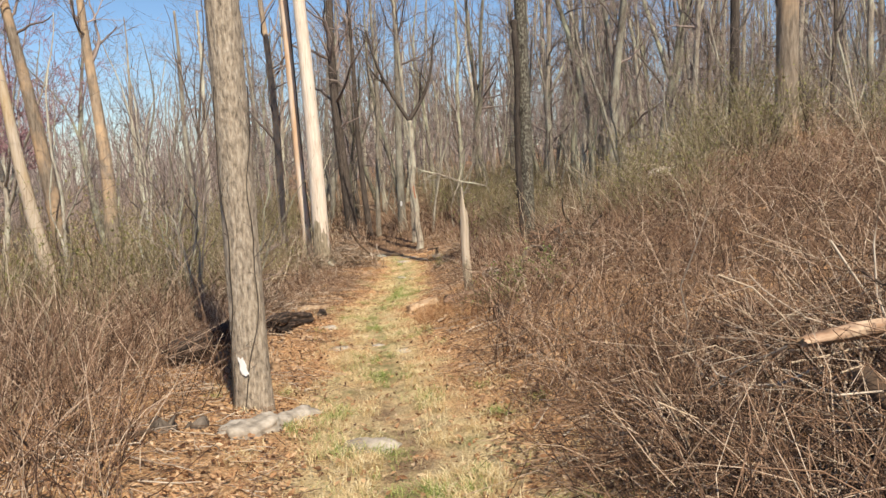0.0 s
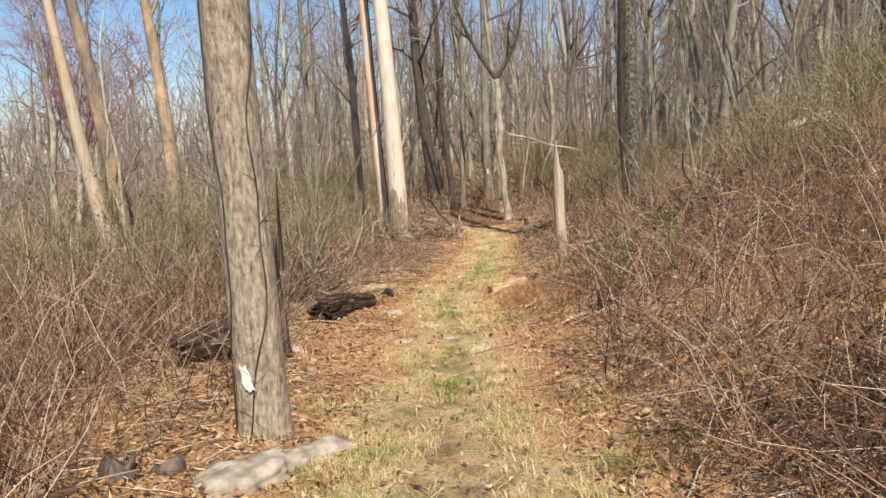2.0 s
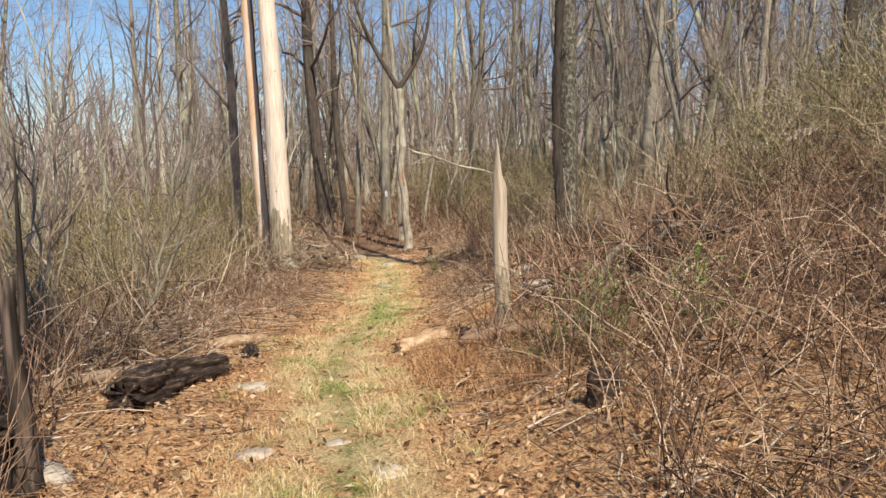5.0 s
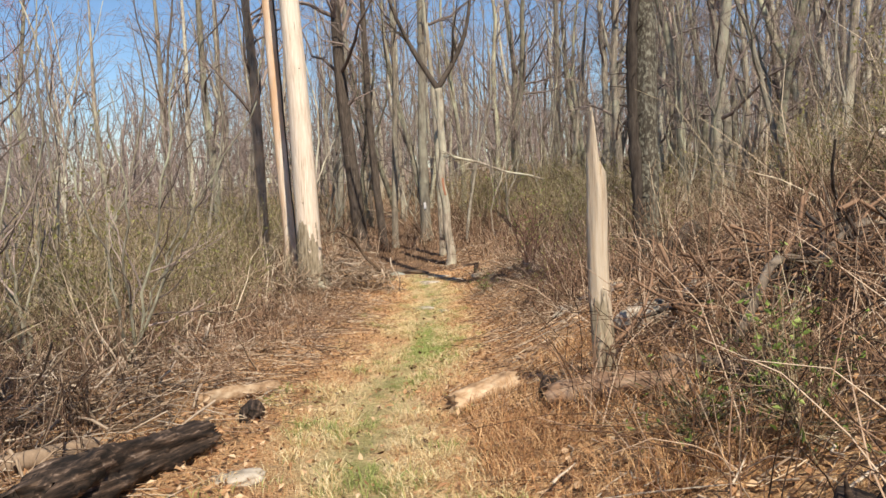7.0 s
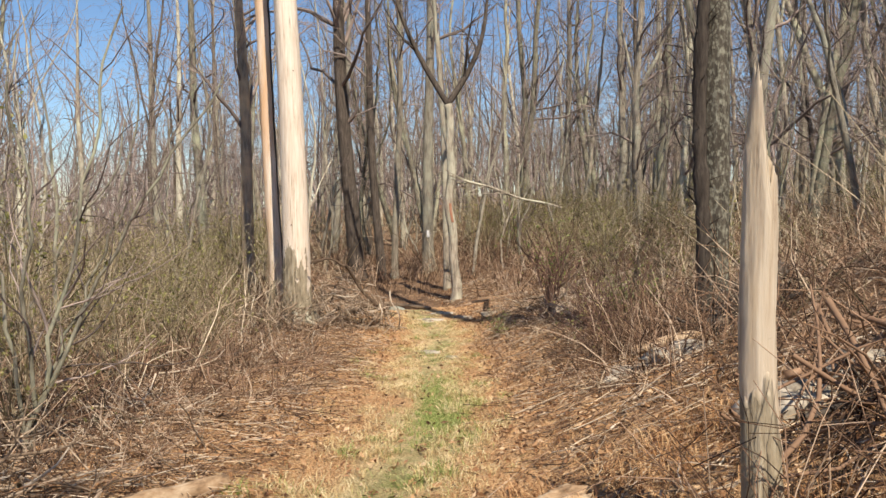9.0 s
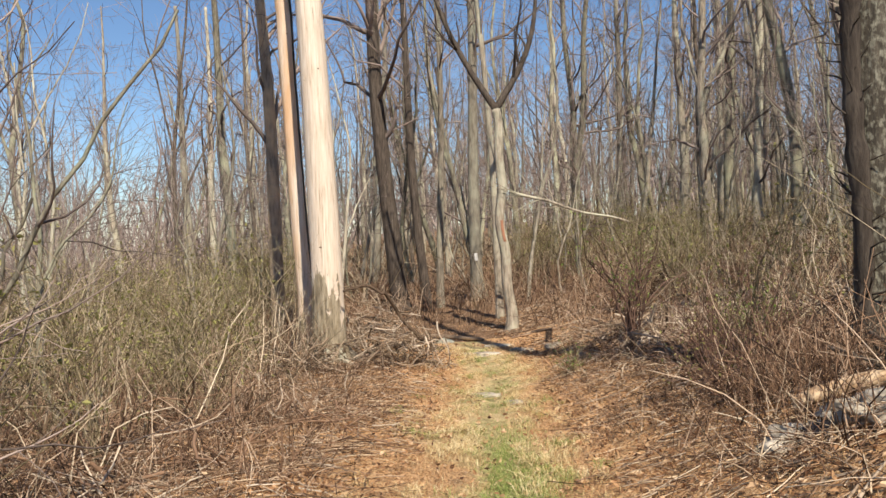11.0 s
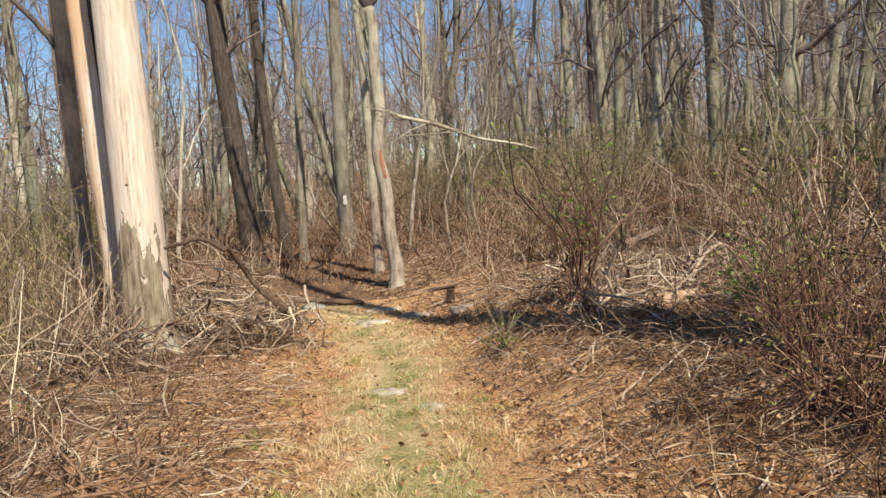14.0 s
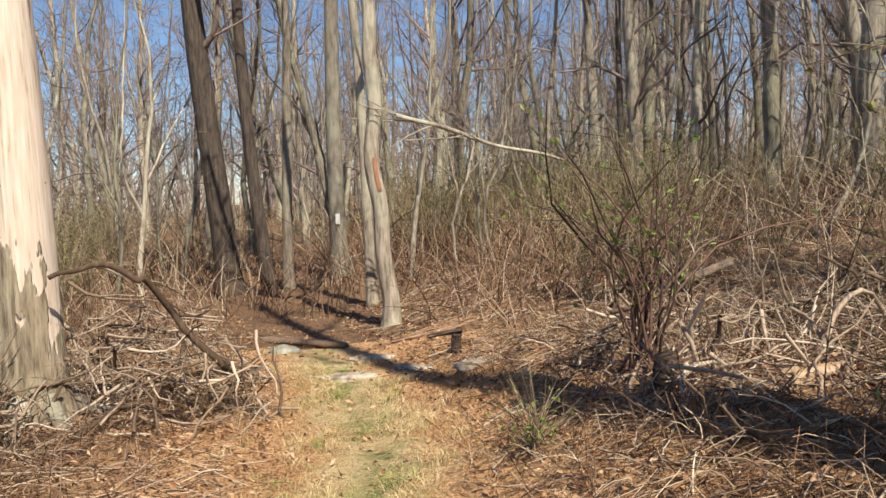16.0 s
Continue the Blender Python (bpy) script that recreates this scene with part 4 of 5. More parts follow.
def beside_trail(y0, y1, near, far, right=None):
    def where(n):
        y = rng.uniform(y0, y1, n)
        o = rng.uniform(near, far, n) * (np.where(rng.random(n) < 0.5, 1, -1) if right is None else right)
        x = o + trail_x(y)
        ok = wave2(x * 1.9 + 2, y * 1.9 + 5) + rng.normal(size=n) * 0.3 > -0.15
        return x[ok], y[ok]
    return where


blades("dead_fern", "matted orange-brown dead ferns and grass", 90000, beside_trail(8, 30, 0.4, 3.2), 0.07, FERN)
blades("dead_fern", "drooping orange-brown dead ferns round the logs", 9000, beside_trail(12.3, 16.2, 0.75, 2.2, 1), 0.2, FERN)


def twigs(name, label, n, ln0, thick, mat, near=0.85, side=0):
    y = 1.5 + 33 * rng.random(n)
    off = rng.normal(size=n) * 3.2
    ok = np.abs(off) > near + 0.3 * np.sin(1.9 * y)
    if side:
        y, off = 14.5 + 13.5 * rng.random(n), side * (0.75 + rng.gamma(2.0, 0.75, n))
        ok = wave2(1.4 * off, 1.4 * y) > -0.3
    y, off = y[ok], off[ok]
    x = off + trail_x(y)
    n = len(x)
    w = rng.uniform(0, 6.28, n)
    ln = rng.gamma(2.0, ln0, n) + 0.06
    s = np.linspace(-0.5, 0.5, 4)
    px = x[:, None] + np.cos(w)[:, None] * ln[:, None] * s + rng.normal(size=(n, 4)) * 0.015
    py = y[:, None] + np.sin(w)[:, None] * ln[:, None] * s + rng.normal(size=(n, 4)) * 0.015
    pz = ground_z(px, py) + 0.015 + rng.uniform(0, 0.06, n)[:, None]
    r = rng.uniform(*thick, n)[:, None] * np.linspace(1, 0.5, 4)
    tagged(new(name, mesh_of(name, *tubes(np.stack([px, py, pz], -1), r, 3), mat)), label, "twigs", kind="stuff")


twigs("fallen_twigs", "dry fallen twigs and sticks", 9000, 0.16, (0.0015, 0.0045), CANE)
twigs("broken_stalks", "short broken bleached stalks and chips of wood", 5500, 0.08, (0.003, 0.008), MAT_STALK, 1.1)
twigs("matted_stalks", "matted dead stalks lying flat on the leaf litter", 2600, 0.11, (0.0025, 0.006), MAT_STALK, 1.0, -1)
twigs("matted_stalks", "matted dead stalks lying flat on the bank", 1700, 0.10, (0.0025, 0.006), MAT_STALK, 1.0, 1)
twigs("broken_sticks", "short broken brown sticks", 5000, 0.11, (0.004, 0.011), DRIFT, 1.2)


# ---- logs, snags, rocks ----
def lump(rx, ry, rz, seed, n=3, rough=0.22):
    bm = bmesh.new()
    bmesh.ops.create_icosphere(bm, subdivisions=n, radius=1)
    for v in bm.verts:
        d = 1 + rough * noise.noise(v.co * 1.6 + Vector((seed, 0, 0))) + 0.35 * rough * noise.noise(v.co * 5 + Vector((0, seed, 0)))
        v.co = Vector((v.co.x * rx, v.co.y * ry, v.co.z * rz)) * d
    me = bpy.data.meshes.new("rock")
    bm.to_mesh(me)
    bm.free()
    for p in me.polygons:
        p.use_smooth = True
    return me


def rock(x, y, rx, ry, rz, turn, label, mat=ROCK, seed=1.0, up=0.3, rough=0.3):
    me = lump(rx, ry, rz, seed, 4, rough)
    me.materials.append(mat)
    ob = new("rock", me)
    ob.matrix_basis = pose(x, y, gz(x, y) + rz * (up - 0.5), 0, 0, turn)
    tagged(ob, label, "rock")


rock(-1.4, 7.15, 0.4, 0.22, 0.13, 60, "long pale grey stone beside the trail", ROCK_DULL, 2.0, 0.5, 0.42)
rock(-1.15, 7.62, 0.4, 0.17, 0.1, 56, "low pale grey stone beside a tree", ROCK_DULL, 21.0, 0.45, 0.42)
rock(-0.32, 6.62, 0.26, 0.16, 0.08, 5, "flat grey stone sunk into the trail", ROCK_DULL, 5.0, 0.45)
rock(0.03, 11.1, 0.14, 0.08, 0.06, 0, "small pale stone on the trail", ROCK, 3.0, 0.25)
rock(-0.35, 11.9, 0.12, 0.07, 0.04, 20, "small flat stone on the trail", ROCK_DULL, 8.0, 0.2)
rock(0.05, 25.2, 0.3, 0.14, 0.05, 5, "flat grey stone across the trail", ROCK_DULL, 4.0, 0.4)
rock(0.45, 24.3, 0.2, 0.1, 0.05, -10, "flat grey stone in the trail", ROCK_DULL, 6.0, 0.35)
rock(2.1, 15.75, 0.34, 0.22, 0.17, 10, "pale stone among the brambles", seed=7.0)
rock(2.75, 16.1, 0.36, 0.2, 0.14, 30, "pale weathered stone on the bank", seed=9.0)
rock(2.05, 18.95, 0.34, 0.22, 0.12, 20, "pale lichened rock under a fallen log", ROCK, 11.0, 0.2, 0.5)
rock(2.7, 18.55, 0.62, 0.34, 0.13, -8, "pale lichened ledge of rock on the bank", ROCK, 12.0, -0.35, 0.5)
rock(0.3, 29.3, 0.5, 0.16, 0.06, -12, "pale flat ledge across the trail", seed=13.0, up=0.4)
rock(0.62, 30.2, 0.34, 0.14, 0.05, -20, "pale flat stone at the edge of the trail", ROCK, 23.0, 0.4)
rock(1.0, 29.3, 0.26, 0.12, 0.05, -30, "pale flat stone at the edge of the trail", ROCK, 24.0, 0.4)
rock(1.6, 28.2, 0.3, 0.12, 0.08, 8, "low pale stone in the shade", seed=14.0)
rock(-0.6, 31.2, 0.22, 0.15, 0.1, 8, "mossy grey stone at the trail's edge", ROCK_GREEN, 15.0)
rock(-2.15, 11.2, 0.22, 0.16, 0.1, 0, "grey stone among dead grass", ROCK_DULL, 16.0)
rock(-1.3, 13.6, 0.25, 0.1, 0.05, 25, "flat pale stone in the leaf litter", ROCK_DULL, 17.0, 0.3)
rock(-0.9, 11.6, 0.16, 0.1, 0.05, 0, "flat pale stone at the trail's edge", ROCK_DULL, 18.0, 0.3)


def log(name, a, b, r0, r1, mat, label, ridge=0.05, sides=28, sag=0.0, core=None, lift=0.0, rise=0.0):
    """A fallen stem from a to b (x, y); it lies on the ground."""
    n = 40
    s = np.linspace(0, 1, n)[:, None]
    flat = np.array(a)[None] * (1 - s) + np.array(b)[None] * s
    ln = float(np.hypot(b[0] - a[0], b[1] - a[1]))
    turn = math.degrees(math.atan2(b[1] - a[1], b[0] - a[0]))
    za, zb = gz(*a) + r0 * 0.75 + rise, gz(*b) + r1 * 0.75 + lift
    tilt = math.degrees(math.atan2(zb - za, ln))
    ln = math.hypot(ln, zb - za)
    p = np.concatenate([s * ln, 0.02 * np.sin(5 * s), sag * np.sin(3.14 * s)], 1)[None]
    wear = np.array([noise.noise(Vector((3.1 * ln * k, a[0] * 7, a[1]))) for k in s[:, 0]])
    r = ((r0 + (r1 - r0) * s[:, 0]) * (1 + 0.22 * wear) * np.interp(s[:, 0], (0, 0.06, 0.94, 1), (0.86, 1, 1, 0.8)))[None]
    ob = new(name)
    ob.empty_display_size = 0.1
    ob.matrix_basis = pose(a[0], a[1], za, 0, -tilt, turn)
    tagged(ob, label, "log")
    v, q, ends = rough_tube(p, r, sides, ridge, 5, a[0])
    v[:sides, 0] += rng.uniform(-0.5, 0.5, sides) * r0
    v[(n - 1) * sides : n * sides, 0] += rng.uniform(-0.6, 0.6, sides) * r1
    part("stem", solid("stem", (v, q, ends[:0]), mat), ob)
    k = sides
    for e, (row, m) in enumerate(((0, v[:k]), (n - 1, v[(n - 1) * k : n * k]))):
        c = m.mean(0, keepdims=True)
        inner = c + (m - c) * 0.6 + np.array([[0.006 if e == 0 else -0.006, 0, 0]])
        vv = np.concatenate([m, inner, c + np.array([[0.01 if e == 0 else -0.01, 0, 0]])])
        i = np.arange(k)
        j = np.roll(i, -1)
        ring = np.stack([i, j, k + j, k + i], 1)
        mid = np.stack([k + i, k + j, np.full(k, 2 * k), np.full(k, 2 * k)], 1)
        part("cut_end", solid("cut_end", (vv, ring, mid), core or mat), ob)
    return ob


log("charred_log", (-2.0, 12.5), (-1.64, 14.45), 0.19, 0.09, CHAR, "thick charred black log with pale weathered streaks", 0.22, 44, lift=0.02)
log("log", (-1.95, 15.5), (-1.5, 16.5), 0.085, 0.06, ROT, "short pale rotting log in the leaf litter", 0.08)
log("charred_log", (-1.43, 15.05), (-1.5, 15.4), 0.08, 0.08, CHAR, "short charred black log end", 0.12)
log("log", (0.2, 15.25), (0.75, 15.6), 0.09, 0.1, ROT, "short hollow cream-coloured log with a ragged end", 0.14)
log("log", (0.88, 14.35), (1.6, 13.6), 0.11, 0.1, ROT_DARK, "brown rotting log in the dead ferns", 0.12)
log("log", (2.09, 19.2), (2.95, 19.4), 0.05, 0.07, ROT, "fallen barkless pole propped on pale rock", 0.06, rise=0.19, lift=0.03)
log("log", (2.95, 19.35), (3.9, 19.8), 0.13, 0.1, BARK_DARK, "dark broken limb rising from a torn root", 0.08, lift=0.35)
log("log", (3.4, 26.6), (4.7, 27.6), 0.08, 0.07, DRIFT, "pale fallen log in the brush", 0.05)
log("log", (6.35, 19.5), (8.9, 19.9), 0.11, 0.08, BLEACHED, "whitened fallen trunk lying on the bank", 0.06, rise=0.22, lift=-0.12)
log("log", (2.07, 3.9), (3.7, 4.3), 0.034, 0.05, ROT_DARK, "broken branch with a splintered orange end on the brambles", 0.16, core=ROT, rise=0.68, lift=0.22)
log("log", (2.25, 3.7), (2.3, 2.9), 0.05, 0.045, DRIFT, "broken piece of pale branch", 0.06, rise=0.5)
log("log", (1.66, 14.05), (2.05, 13.15), 0.075, 0.07, DRIFT, "weathered grey log half hidden in brambles", 0.1)
log("log", (-3.4, 13.3), (-2.4, 14.4), 0.07, 0.06, DRIFT, "grey-brown branch lying in dead grass", 0.05)
log("log", (-0.9, 32.0), (0.3, 31.2), 0.05, 0.04, DRIFT, "pale fallen branch beside the trail", 0.05)
log("log", (0.9, 31.0), (3.2, 30.3), 0.035, 0.03, ROT_DARK, "dark fallen branch on the leaf litter", 0.05)
log("log", (-3.6, 5.6), (-2.1, 6.5), 0.03, 0.025, DRIFT, "bleached stick lying in the brambles", 0.05, lift=0.1)


def snag():
    """Broken dead stem with a split top."""
    t = thing("dead_snag", 1.32, 14.45, "broken barkless dead trunk with a splintered top", "snag", sink=0.06)
    k, n = 30, 70
    p, r = stem(2.0, 0.08, 0.07, n, 0.012, (-0.012, 0), 0.02)
    v, q, ends = rough_tube(p, r, k, 0.045, 5, 0.4, cap=True)
    w = np.linspace(0, 2 * np.pi, k, endpoint=False)
    side = v[: k, 0] - v[:k, 0].mean()
    side = np.clip(0.5 - side / (2 * np.abs(side).max()), 0, 1)
    top = 1.54 + 0.15 * side + 0.36 * np.clip((side - 0.5) / 0.16, 0, 1) + 0.035 * np.sin(9 * w) + 0.03 * np.sin(14 * w + 2)
    z = v[: n * k, 2].reshape(n, k)
    z = np.where(z > 1.2, 1.2 + (z - 1.2) * (top - 1.2) / 0.8, z)
    v[: n * k, 2] = z.ravel()
    pull = np.clip((z - 1.68) / 0.4, 0, 1)[..., None]
    body = v[: n * k].reshape(n, k, 3)
    body[..., :1] += (-0.05 - body[..., :1]) * 0.6 * pull
    body[..., 1:2] *= 1 - 0.6 * pull
    v[-1] = (-0.02, 0, 1.7)
    part("trunk", solid("trunk", (v, q, ends), WOOD_SNAG), t)
    knob = np.array([[[0.07, -0.03, 0.75], [0.12, -0.06, 0.78]]])
    part("branch_stub", solid("branch_stub", rough_tube(knob, np.array([[0.022, 0.014]]), 8, 0.1, 3, 1.0), ROT_DARK), t)


snag()


def stump(name, x, y, r, h, mat, label, spikes, lean=0.0, top=0.85):
    t = thing(name, x, y, label, "stump", sink=0.05)
    p, rr = stem(h, r, r * top, 14, 0.02, (lean, 0), r * 0.4)
    part("stem", solid("stem", rough_tube(p, rr, 22, 0.08, 5, x), mat), t)
    for k in range(spikes):
        a, ln = rng.uniform(0, 6.28), rng.uniform(0.3, 0.9) * h
        b = np.array([math.cos(a) * r * 0.7 + lean * h * 0.8, math.sin(a) * r * 0.7, h * 0.75])
        s = np.linspace(0, 1, 5)[:, None]
        pp = (b + s * np.array([math.cos(a) * 0.05, math.sin(a) * 0.05, ln]))[None]
        part("splinter", mesh_of("splinter", *tubes(pp, np.linspace(r * 0.35, 0.004, 5)[None], 5), mat), t)


stump("stump", -1.62, 9.95, 0.05, 0.22, ROT, "small splintered orange-brown stump", 8)
log("charred_log", (-3.0, 10.35), (-2.2, 10.85), 0.19, 0.15, CHAR, "broken charred slab of a trunk leaning on a snag", 0.15, 36, lift=0.35)
stump("charred_snag", -2.12, 10.95, 0.085, 1.35, CHAR_UP, "slender charred standing snag", 2, 0.03, 0.35)
stump("charred_stump", 1.5, 29.4, 0.055, 0.32, CHAR, "small charred stump beside the trail", 0)
log("charred_log", (1.2, 29.45), (1.6, 29.38), 0.02, 0.03, CHAR, "short charred limb lying on a stump", 0.12, rise=0.29, lift=0.25)
stump("charred_stump", 2.36, 25.35, 0.085, 0.3, CHAR, "small blackened stump in the shade of a shrub", 1)
log("log", (2.2, 21.85), (3.0, 21.6), 0.04, 0.035, ROT_DARK, "short brown log half buried in dead stalks", 0.08)
log("log", (4.1, 29.3), (4.9, 29.1), 0.07, 0.06, DRIFT, "pale broken log beyond the brush", 0.06, lift=0.12)
log("log", (2.75, 24.5), (3.2, 24.6), 0.06, 0.05, ROT, "broken pale piece of rotten wood", 0.2)
# Black stub added to stand in for the dark hole at the log's end.
stump("charred_stump", 0.98, 14.65, 0.08, 0.2, CHAR, "small black stub added for a dark hole beside a log", 1)
stump("charred_stump", 1.5, 11.35, 0.1, 0.25, CHAR, "small blackened stump in the brambles", 2)
# Two dark stubs added in place of the shaded hollow in the leaf heap.
stump("rotted_stump", -1.93, 7.22, 0.08, 0.12, BARK_BROWN, "low dark stub for a shaded hollow at the edge of the brambles", 1)
stump("rotted_stump", -2.2, 7.2, 0.1, 0.14, BARK_BROWN, "low dark stub for a shaded hollow in the brambles", 2)


def pile(name, label, x, y, rx, ry, h, n, long, mat=DRIFT, r=(0.006, 0.02)):
    """A heap of dead branches."""
    t = thing(name, x, y, label, "brush pile")
    a = rng.uniform(0, 6.28, n)
    d = np.sqrt(rng.random(n))
    bx, by = np.cos(a) * d * rx, np.sin(a) * d * ry
    bz = ground_z(x + bx, y + by) - gz(x, y) + rng.random(n) * h * (1 - 0.7 * d)
    w = rng.uniform(0, 6.28, n)
    el = rng.normal(size=n) * 0.45
    way = np.stack([np.cos(w) * np.cos(el), np.sin(w) * np.cos(el), np.sin(el)], 1)
    ln = rng.uniform(0.35, 1, n)[:, None] * long
    pts = [np.stack([bx, by, bz], 1) - way * ln / 2]
    for k in range(5):
        way = unit(way + rng.normal(size=(n, 3)) * 0.27)
        pts.append(pts[-1] + way * ln / 5)
    p = np.stack(pts, 1)
    floor = ground_z(p[..., 0] + x, p[..., 1] + y) - gz(x, y) + 0.01
    p[..., 2] = np.maximum(p[..., 2], floor)
    rr = (r[0] + (r[1] - r[0]) * rng.random(n) ** 1.4)[:, None] * np.linspace(1, 0.35, 6)
    tp, tr = grow(p, rr, n * 3, (0.2, 1), (0.4, 1.1), (0.1, 0.4), 4, 0.0, 0.22)
    for i in range(n):
        part("branch", mesh_of("branch", *tubes(p[i : i + 1], rr[i : i + 1], 6), mat), t)
    tagged(part("twig_tangle", mesh_of("twigs", *tubes(tp, tr, 3), mat), t), kind="stuff")


pile("brush_pile", "heap of dead grey-brown branches beside the dead tree", -1.6, 27.7, 1.0, 0.8, 1.35, 300, 0.95, DRIFT, (0.004, 0.019))
pile("brush_pile", "heap of dead branches at the foot of the dead tree", -3.0, 26.5, 0.9, 0.6, 0.6, 110, 0.9, DRIFT, (0.006, 0.024))
pile("brush_pile", "fallen branches strewn on the bank", 3.6, 26.4, 1.6, 1.4, 0.32, 150, 1.6, DRIFT, (0.006, 0.024))
pile("brush_pile", "fallen branches strewn on the bank", 4.6, 24.2, 1.4, 1.2, 0.22, 110, 1.5)
pile("brush_pile", "dead branches and brambles behind the broken snag", 2.7, 14.9, 1.1, 1.1, 0.4, 120, 1.5, CANE)
pile("brush_pile", "broken grey branches in the bank's brambles", 2.6, 4.2, 0.9, 1.6, 0.6, 110, 1.6, DRIFT, (0.004, 0.014))
pile("brush_pile", "long bleached stalks fallen across the bank's brambles", 3.2, 4.6, 1.3, 2.0, 1.1, 80, 1.9, STRAW_STALK, (0.003, 0.009))
pile("brush_pile", "dead branches lying on the leaf litter", -2.9, 21.5, 1.6, 2.6, 0.18, 150, 1.2, CANE)
pile("brush_pile", "grey sticks tangled in dead grass", -3.0, 15.0, 1.0, 1.5, 0.5, 190, 1.0, DRIFT, (0.004, 0.015))
pile("brush_pile", "dark dead branches heaped beside pale rocks", 3.5, 19.5, 0.6, 0.5, 0.5, 90, 0.9, BARK_DARK)
pile("brush_pile", "dark tangle of dead stalks and branches on the bank", 2.75, 20.9, 0.75, 0.6, 0.6, 170, 0.9, CANE, (0.003, 0.012))


pile("brush_pile", "fallen pale branches strewn over the bank", 4.2, 25.4, 2.4, 2.6, 0.16, 150, 1.3, DRIFT, (0.005, 0.02))
pile("brush_pile", "fallen sticks strewn beside the clearing", -3.0, 24.0, 1.5, 2.6, 0.14, 130, 1.0, DRIFT, (0.004, 0.015))
pile("brush_pile", "fallen sticks strewn among dead stalks", -3.0, 17.5, 1.2, 2.4, 0.14, 90, 1.0, DRIFT, (0.004, 0.014))
pile("brush_pile", "thick dark dead limbs behind the broken snag", 2.9, 14.8, 0.9, 0.9, 0.42, 18, 1.7, BARK_DARK, (0.014, 0.04))


def fallen_limb(x, y, way, high, r0, r1, label, start=0.0, end=0.0, mat=DRIFT):
    """One thick crooked limb, arched over the ground from (x, y)."""
    t = thing("fallen_limb", x, y, label, "branch")
    s = np.linspace(0, 1, 24)[:, None]
    p = s * np.array([[way[0], way[1], 0.0]])
    skew = np.clip(s, 0, 1) ** 0.6
    lift = high * np.sin(math.pi * skew) * (1 + 0.25 * np.sin(13 * s + 3 * x)) + 0.05 * np.sin(math.pi * s) * np.sin(23 * s + y) + start * (1 - s**2.4) + end * s
    floor = (ground_z(p[:, 0] + x, p[:, 1] + y) - gz(x, y))[:, None]
    p[:, 2:] = floor + np.maximum(lift, 0) + 0.01
    p[:, :1] += 0.07 * np.sin(9 * s + x) + 0.03 * np.sin(21 * s)
    p[:, 1:2] += 0.05 * np.sin(14 * s + x)
    r = np.linspace(r0, r1, 24)[None]
    part("stem", solid("stem", rough_tube(p[None], r, 12, 0.06, 3, x), mat), t)
    tp, tr = grow(p[None], r, 9, (0.2, 0.95), (0.4, 1.0), (0.2, 0.7), 5, 0.0, 0.2)
    for i in range(9):
        part("side_branch", mesh_of("side_branch", *tubes(tp[i : i + 1], tr[i : i + 1], 4), mat), t)


fallen_limb(-2.12, 26.95, (1.15, 0.6), 0.03, 0.02, 0.034, "thick crooked limb sloping from the dead tree over a brush pile", 1.25, 0.45)
fallen_limb(-1.95, 26.6, (1.0, 1.0), 0.06, 0.026, 0.018, "pale crooked limb lying across a brush pile", 0.0, 0.5)
fallen_limb(3.2, 24.9, (1.5, 0.7), 0.3, 0.02, 0.012, "thin pale limb bent over the brush")
fallen_limb(2.0, 13.9, (1.9, 0.5), 0.35, 0.035, 0.02, "crooked brown limb in the brambles", mat=BARK_BROWN)
fallen_limb(-3.1, 15.9, (0.35, 0.8), 0.5, 0.02, 0.01, "bleached crooked stick standing in dead grass")


def hung_branch():
    """A fallen pole that leans from the forked tree to the ground."""
    t = new("leaning_branch")
    t.empty_display_size = 0.1
    t.matrix_basis = pose(6.4, 32.0, gz(6.4, 32.0))
    tagged(t, "long pale fallen branch leaning against a forked tree", "branch")
    s = np.linspace(0, 1, 20)[:, None]
    a, b = np.array([-2.6, 0.1, 0.0 - gz(6.4, 32.0)]), np.array([-5.2, 0.05, 0.78 - gz(6.4, 32.0)])
    p = (a * (1 - s) + b * s + np.array([0, 0, -0.04]) * np.sin(3.14 * s) + np.array([0, 0, 0.025]) * np.sin(11 * s))[None]
    r = np.linspace(0.022, 0.036, 20)[None]
    tp, tr = grow(p, r, 14, (0.5, 1), (0.2, 0.6), (0.4, 1.3), 5, 0.0)
    part("stem", mesh_of("stem", *tubes(p, r, 8), BARK_GREY), t)
    for i in range(14):
        part("side_branch", mesh_of("side_branch", *tubes(tp[i : i + 1], tr[i : i + 1], 4), BARK_GREY), t)


hung_branch()


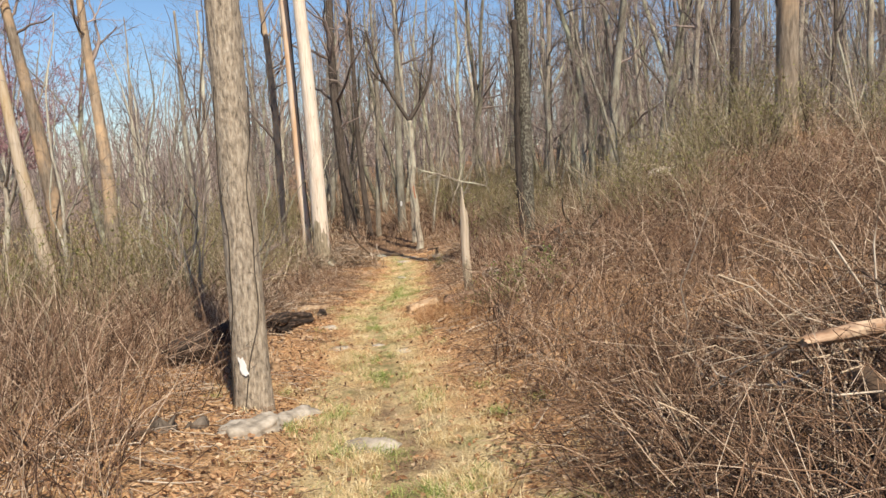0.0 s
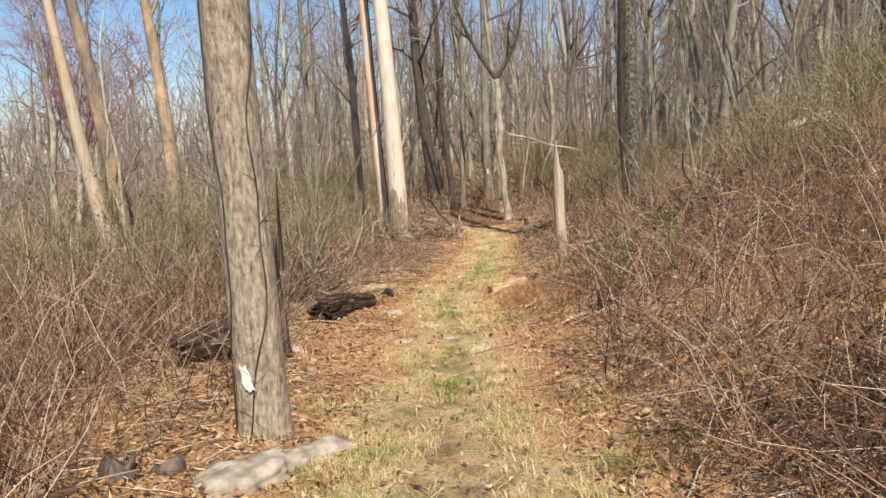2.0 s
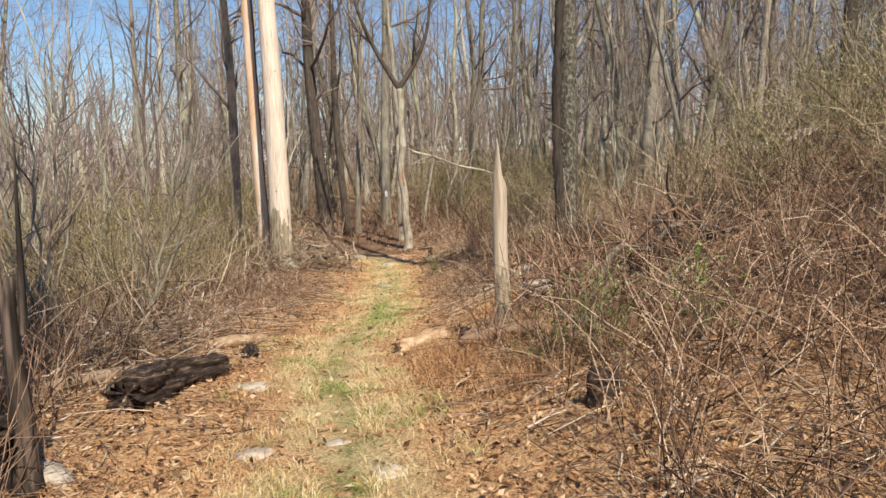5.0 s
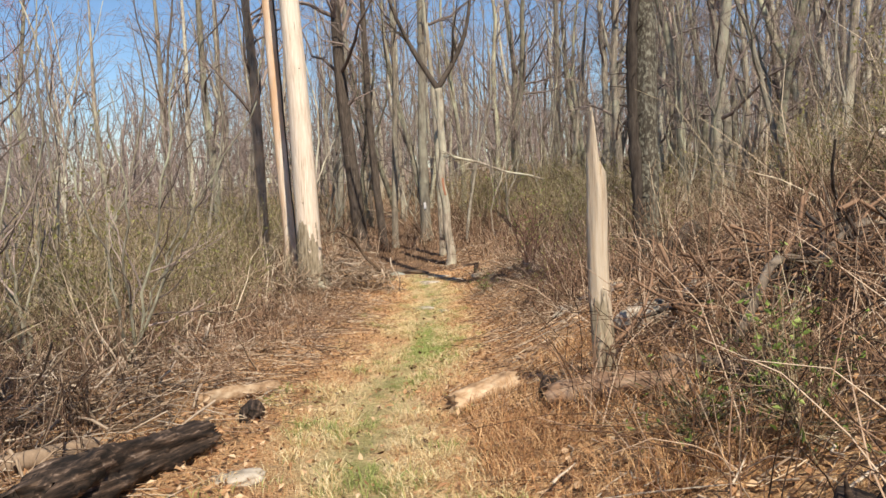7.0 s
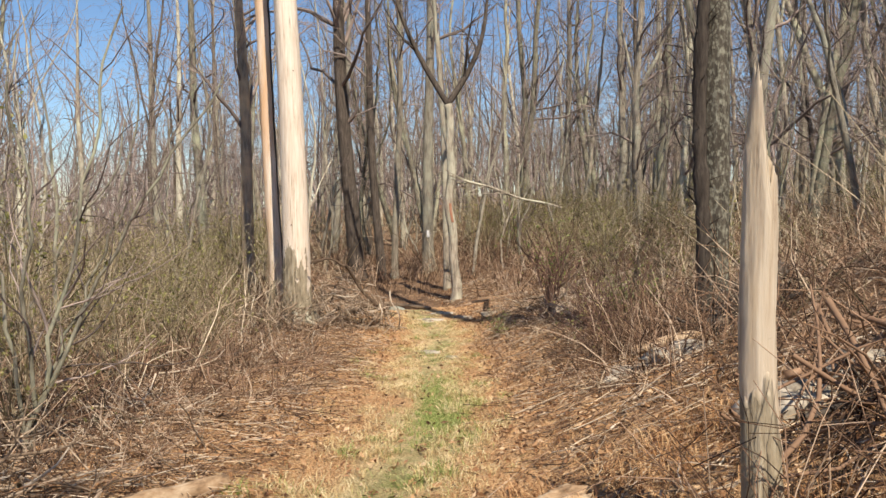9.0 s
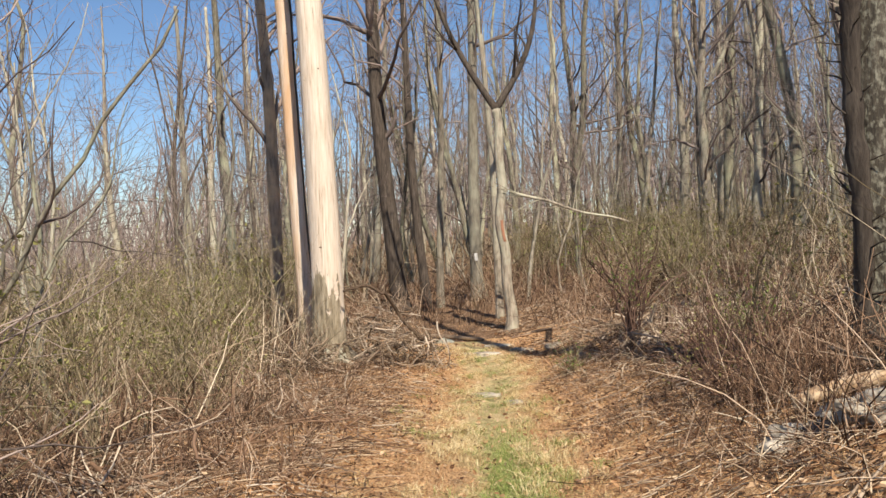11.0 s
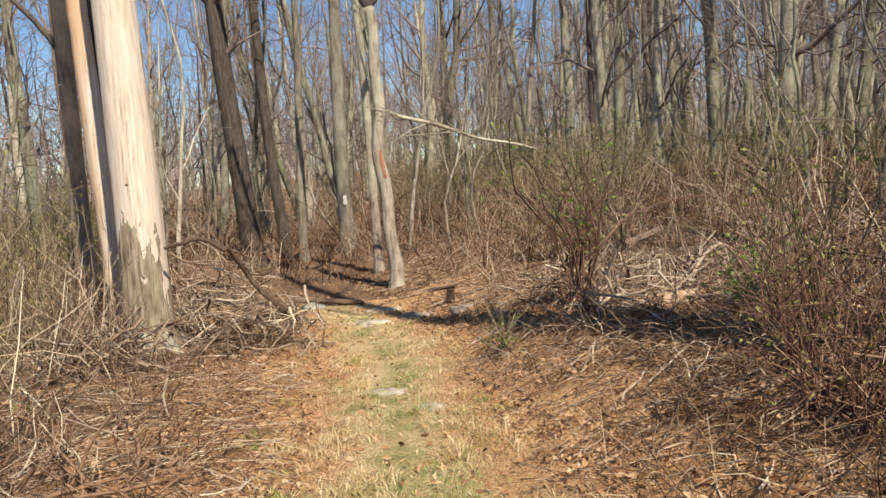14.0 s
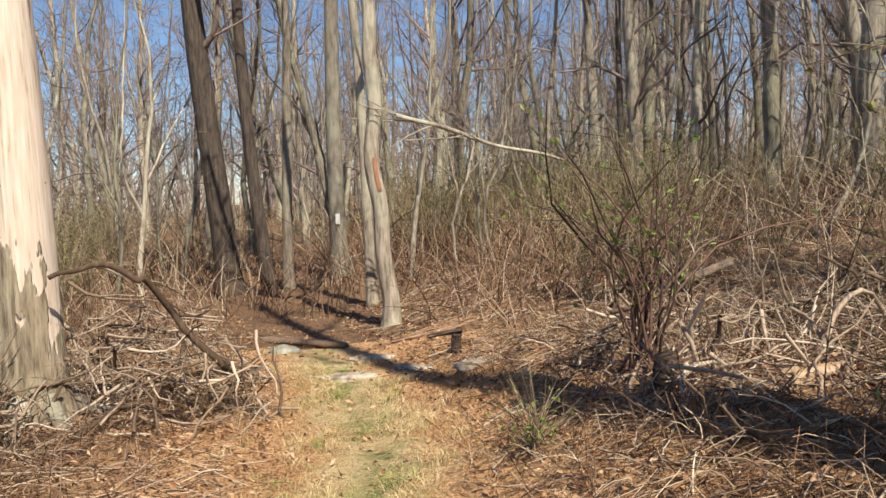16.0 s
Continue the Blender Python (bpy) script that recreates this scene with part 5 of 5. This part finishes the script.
def far_woods():
    """Bare woods far off, too many stems to count."""
    n = 1300
    d = rng.uniform(85, 230, n)
    a = np.where(rng.random(n) < 0.36, rng.uniform(-0.75, -0.15, n), rng.uniform(-0.15, 0.75, n))
    x, y = np.sin(a) * d, np.cos(a) * d
    h = rng.uniform(7, 15, n)
    s = np.linspace(0, 1, 5)
    p = np.stack([x[:, None] + rng.normal(size=(n, 5)) * 0.5, y[:, None] + rng.normal(size=(n, 5)) * 0.25, ground_z(x, y)[:, None] - 0.3 + h[:, None] * s], -1)
    r = rng.uniform(0.1, 0.24, n)[:, None] * np.linspace(1, 0.2, 5)
    lp, lr = grow(p, r, 6500, (0.15, 1), (0.3, 0.9), (1.5, 5.0), 3, -0.05, 0.15, 0.5)
    tp, tr = grow(lp, lr, 17000, (0.1, 1), (0.3, 1.0), (0.8, 2.8), 2, 0, 0.2, 0.7)
    me = mesh_of("far_woods", *joined(tubes(p, r, 4), tubes(lp, np.maximum(lr, 0.03), 3), tubes(tp, np.maximum(tr, 0.022), 3)), TWIG_FAR_PALE)
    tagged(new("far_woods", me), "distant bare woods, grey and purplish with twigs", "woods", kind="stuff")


far_woods()


def bent_sapling(x, y, ways, label, r0=0.022, mat=BARK_GREY, branches=34):
    """Several crooked stems from one root, arching over the undergrowth."""
    t = thing("sapling", x, y, label, "sapling", sink=0.03)
    s = np.linspace(0, 1, 16)[:, None]
    rows = []
    for w in ways:
        kink = np.cumsum(rng.normal(size=(16, 3)) * np.array([0.04, 0.03, 0.0]), axis=0)
        rows.append(s * np.array([[w[0] * 0.4, w[1], w[2]]]) + s**2 * np.array([[w[0] * 0.6, 0, 0]]) + kink - kink[:1])
    p = np.stack(rows)
    r = np.tile(np.linspace(r0, r0 * 0.4, 16), (len(ways), 1)) * rng.uniform(0.7, 1.1, (len(ways), 1))
    for i in range(len(ways)):
        part("stem", mesh_of("stem", *tubes(p[i : i + 1], r[i : i + 1], 7), mat), t)
    bp, br = grow(p, r, branches, (0.25, 1), (0.4, 1.0), (0.5, 1.5), 8, -0.08, 0.17, 0.75)
    tp, tr = grow(bp, br, branches * 3, (0.2, 1), (0.4, 1.0), (0.15, 0.6), 4, -0.05, 0.2)
    part("crown", mesh_of("crown", *joined(tubes(bp, br, 5), tubes(tp, tr, 3)), TWIG), t)


bent_sapling(-3.25, 17.4, ((0.9, 0.1, 2.0), (0.15, -0.1, 2.9), (1.5, 0.3, 3.0), (-0.5, 0.2, 3.1), (0.6, 0.5, 3.6)), "crooked many-stemmed sapling with bare arching branches", 0.026, BARK_OLIVE)
bent_sapling(-3.75, 15.4, ((-0.7, 0.1, 2.8), (0.3, 0.2, 3.0), (-0.2, -0.2, 3.3)), "crooked grey sapling with bare forking stems", 0.024)
bent_sapling(-4.7, 18.2, ((-0.6, 0.1, 3.2), (0.5, 0.2, 3.8), (0.1, -0.2, 3.5), (-1.2, 0.1, 3.0)), "crooked many-stemmed sapling among tall brambles", 0.028, BARK_OLIVE)
bent_sapling(-5.9, 21.5, ((-0.8, 0.1, 4.2), (0.6, 0.2, 4.6), (0.1, -0.2, 4.4)), "tall crooked sapling with bare forking stems", 0.034)


def budding_tree():
    """A tree behind the undergrowth, its fine twigs reddish with buds."""
    t = thing("tree", -15.0, 31.0, "bare tree with a dense haze of reddish-purple budding twigs", "tree", sink=0.1)
    p, r = crooked(10, 0.14, 0.03, 24, 0.25, 0.05)
    fp, fr = grow(p, r, 7, (0.12, 0.45), (0.3, 0.75), (4.5, 6.5), 24, -0.05, 0.06, 0.7)
    p, r = np.concatenate([p, fp]), np.concatenate([r, fr])
    part("trunk", mesh_of("trunk", *tubes(p, r, 7), BARK_GREY), t)
    lp, lr = grow(p, r, 90, (0.25, 1), (0.4, 1.0), (0.9, 2.4), 6, -0.06, 0.2, 0.5)
    bp, br = grow(lp, lr, 700, (0.1, 1), (0.3, 1.0), (0.4, 1.1), 4, -0.04, 0.25)
    tp, tr = grow(bp, br, 3000, (0.1, 1), (0.4, 1.1), (0.15, 0.5), 3, 0.0, 0.25)
    part("crown", mesh_of("crown", *joined(tubes(lp, lr, 4), tubes(bp, np.maximum(br, 0.006), 3), tubes(tp, np.maximum(tr, 0.006), 3)), BRANCH_RED), t, "fine reddish-purple twigs with buds")


budding_tree()
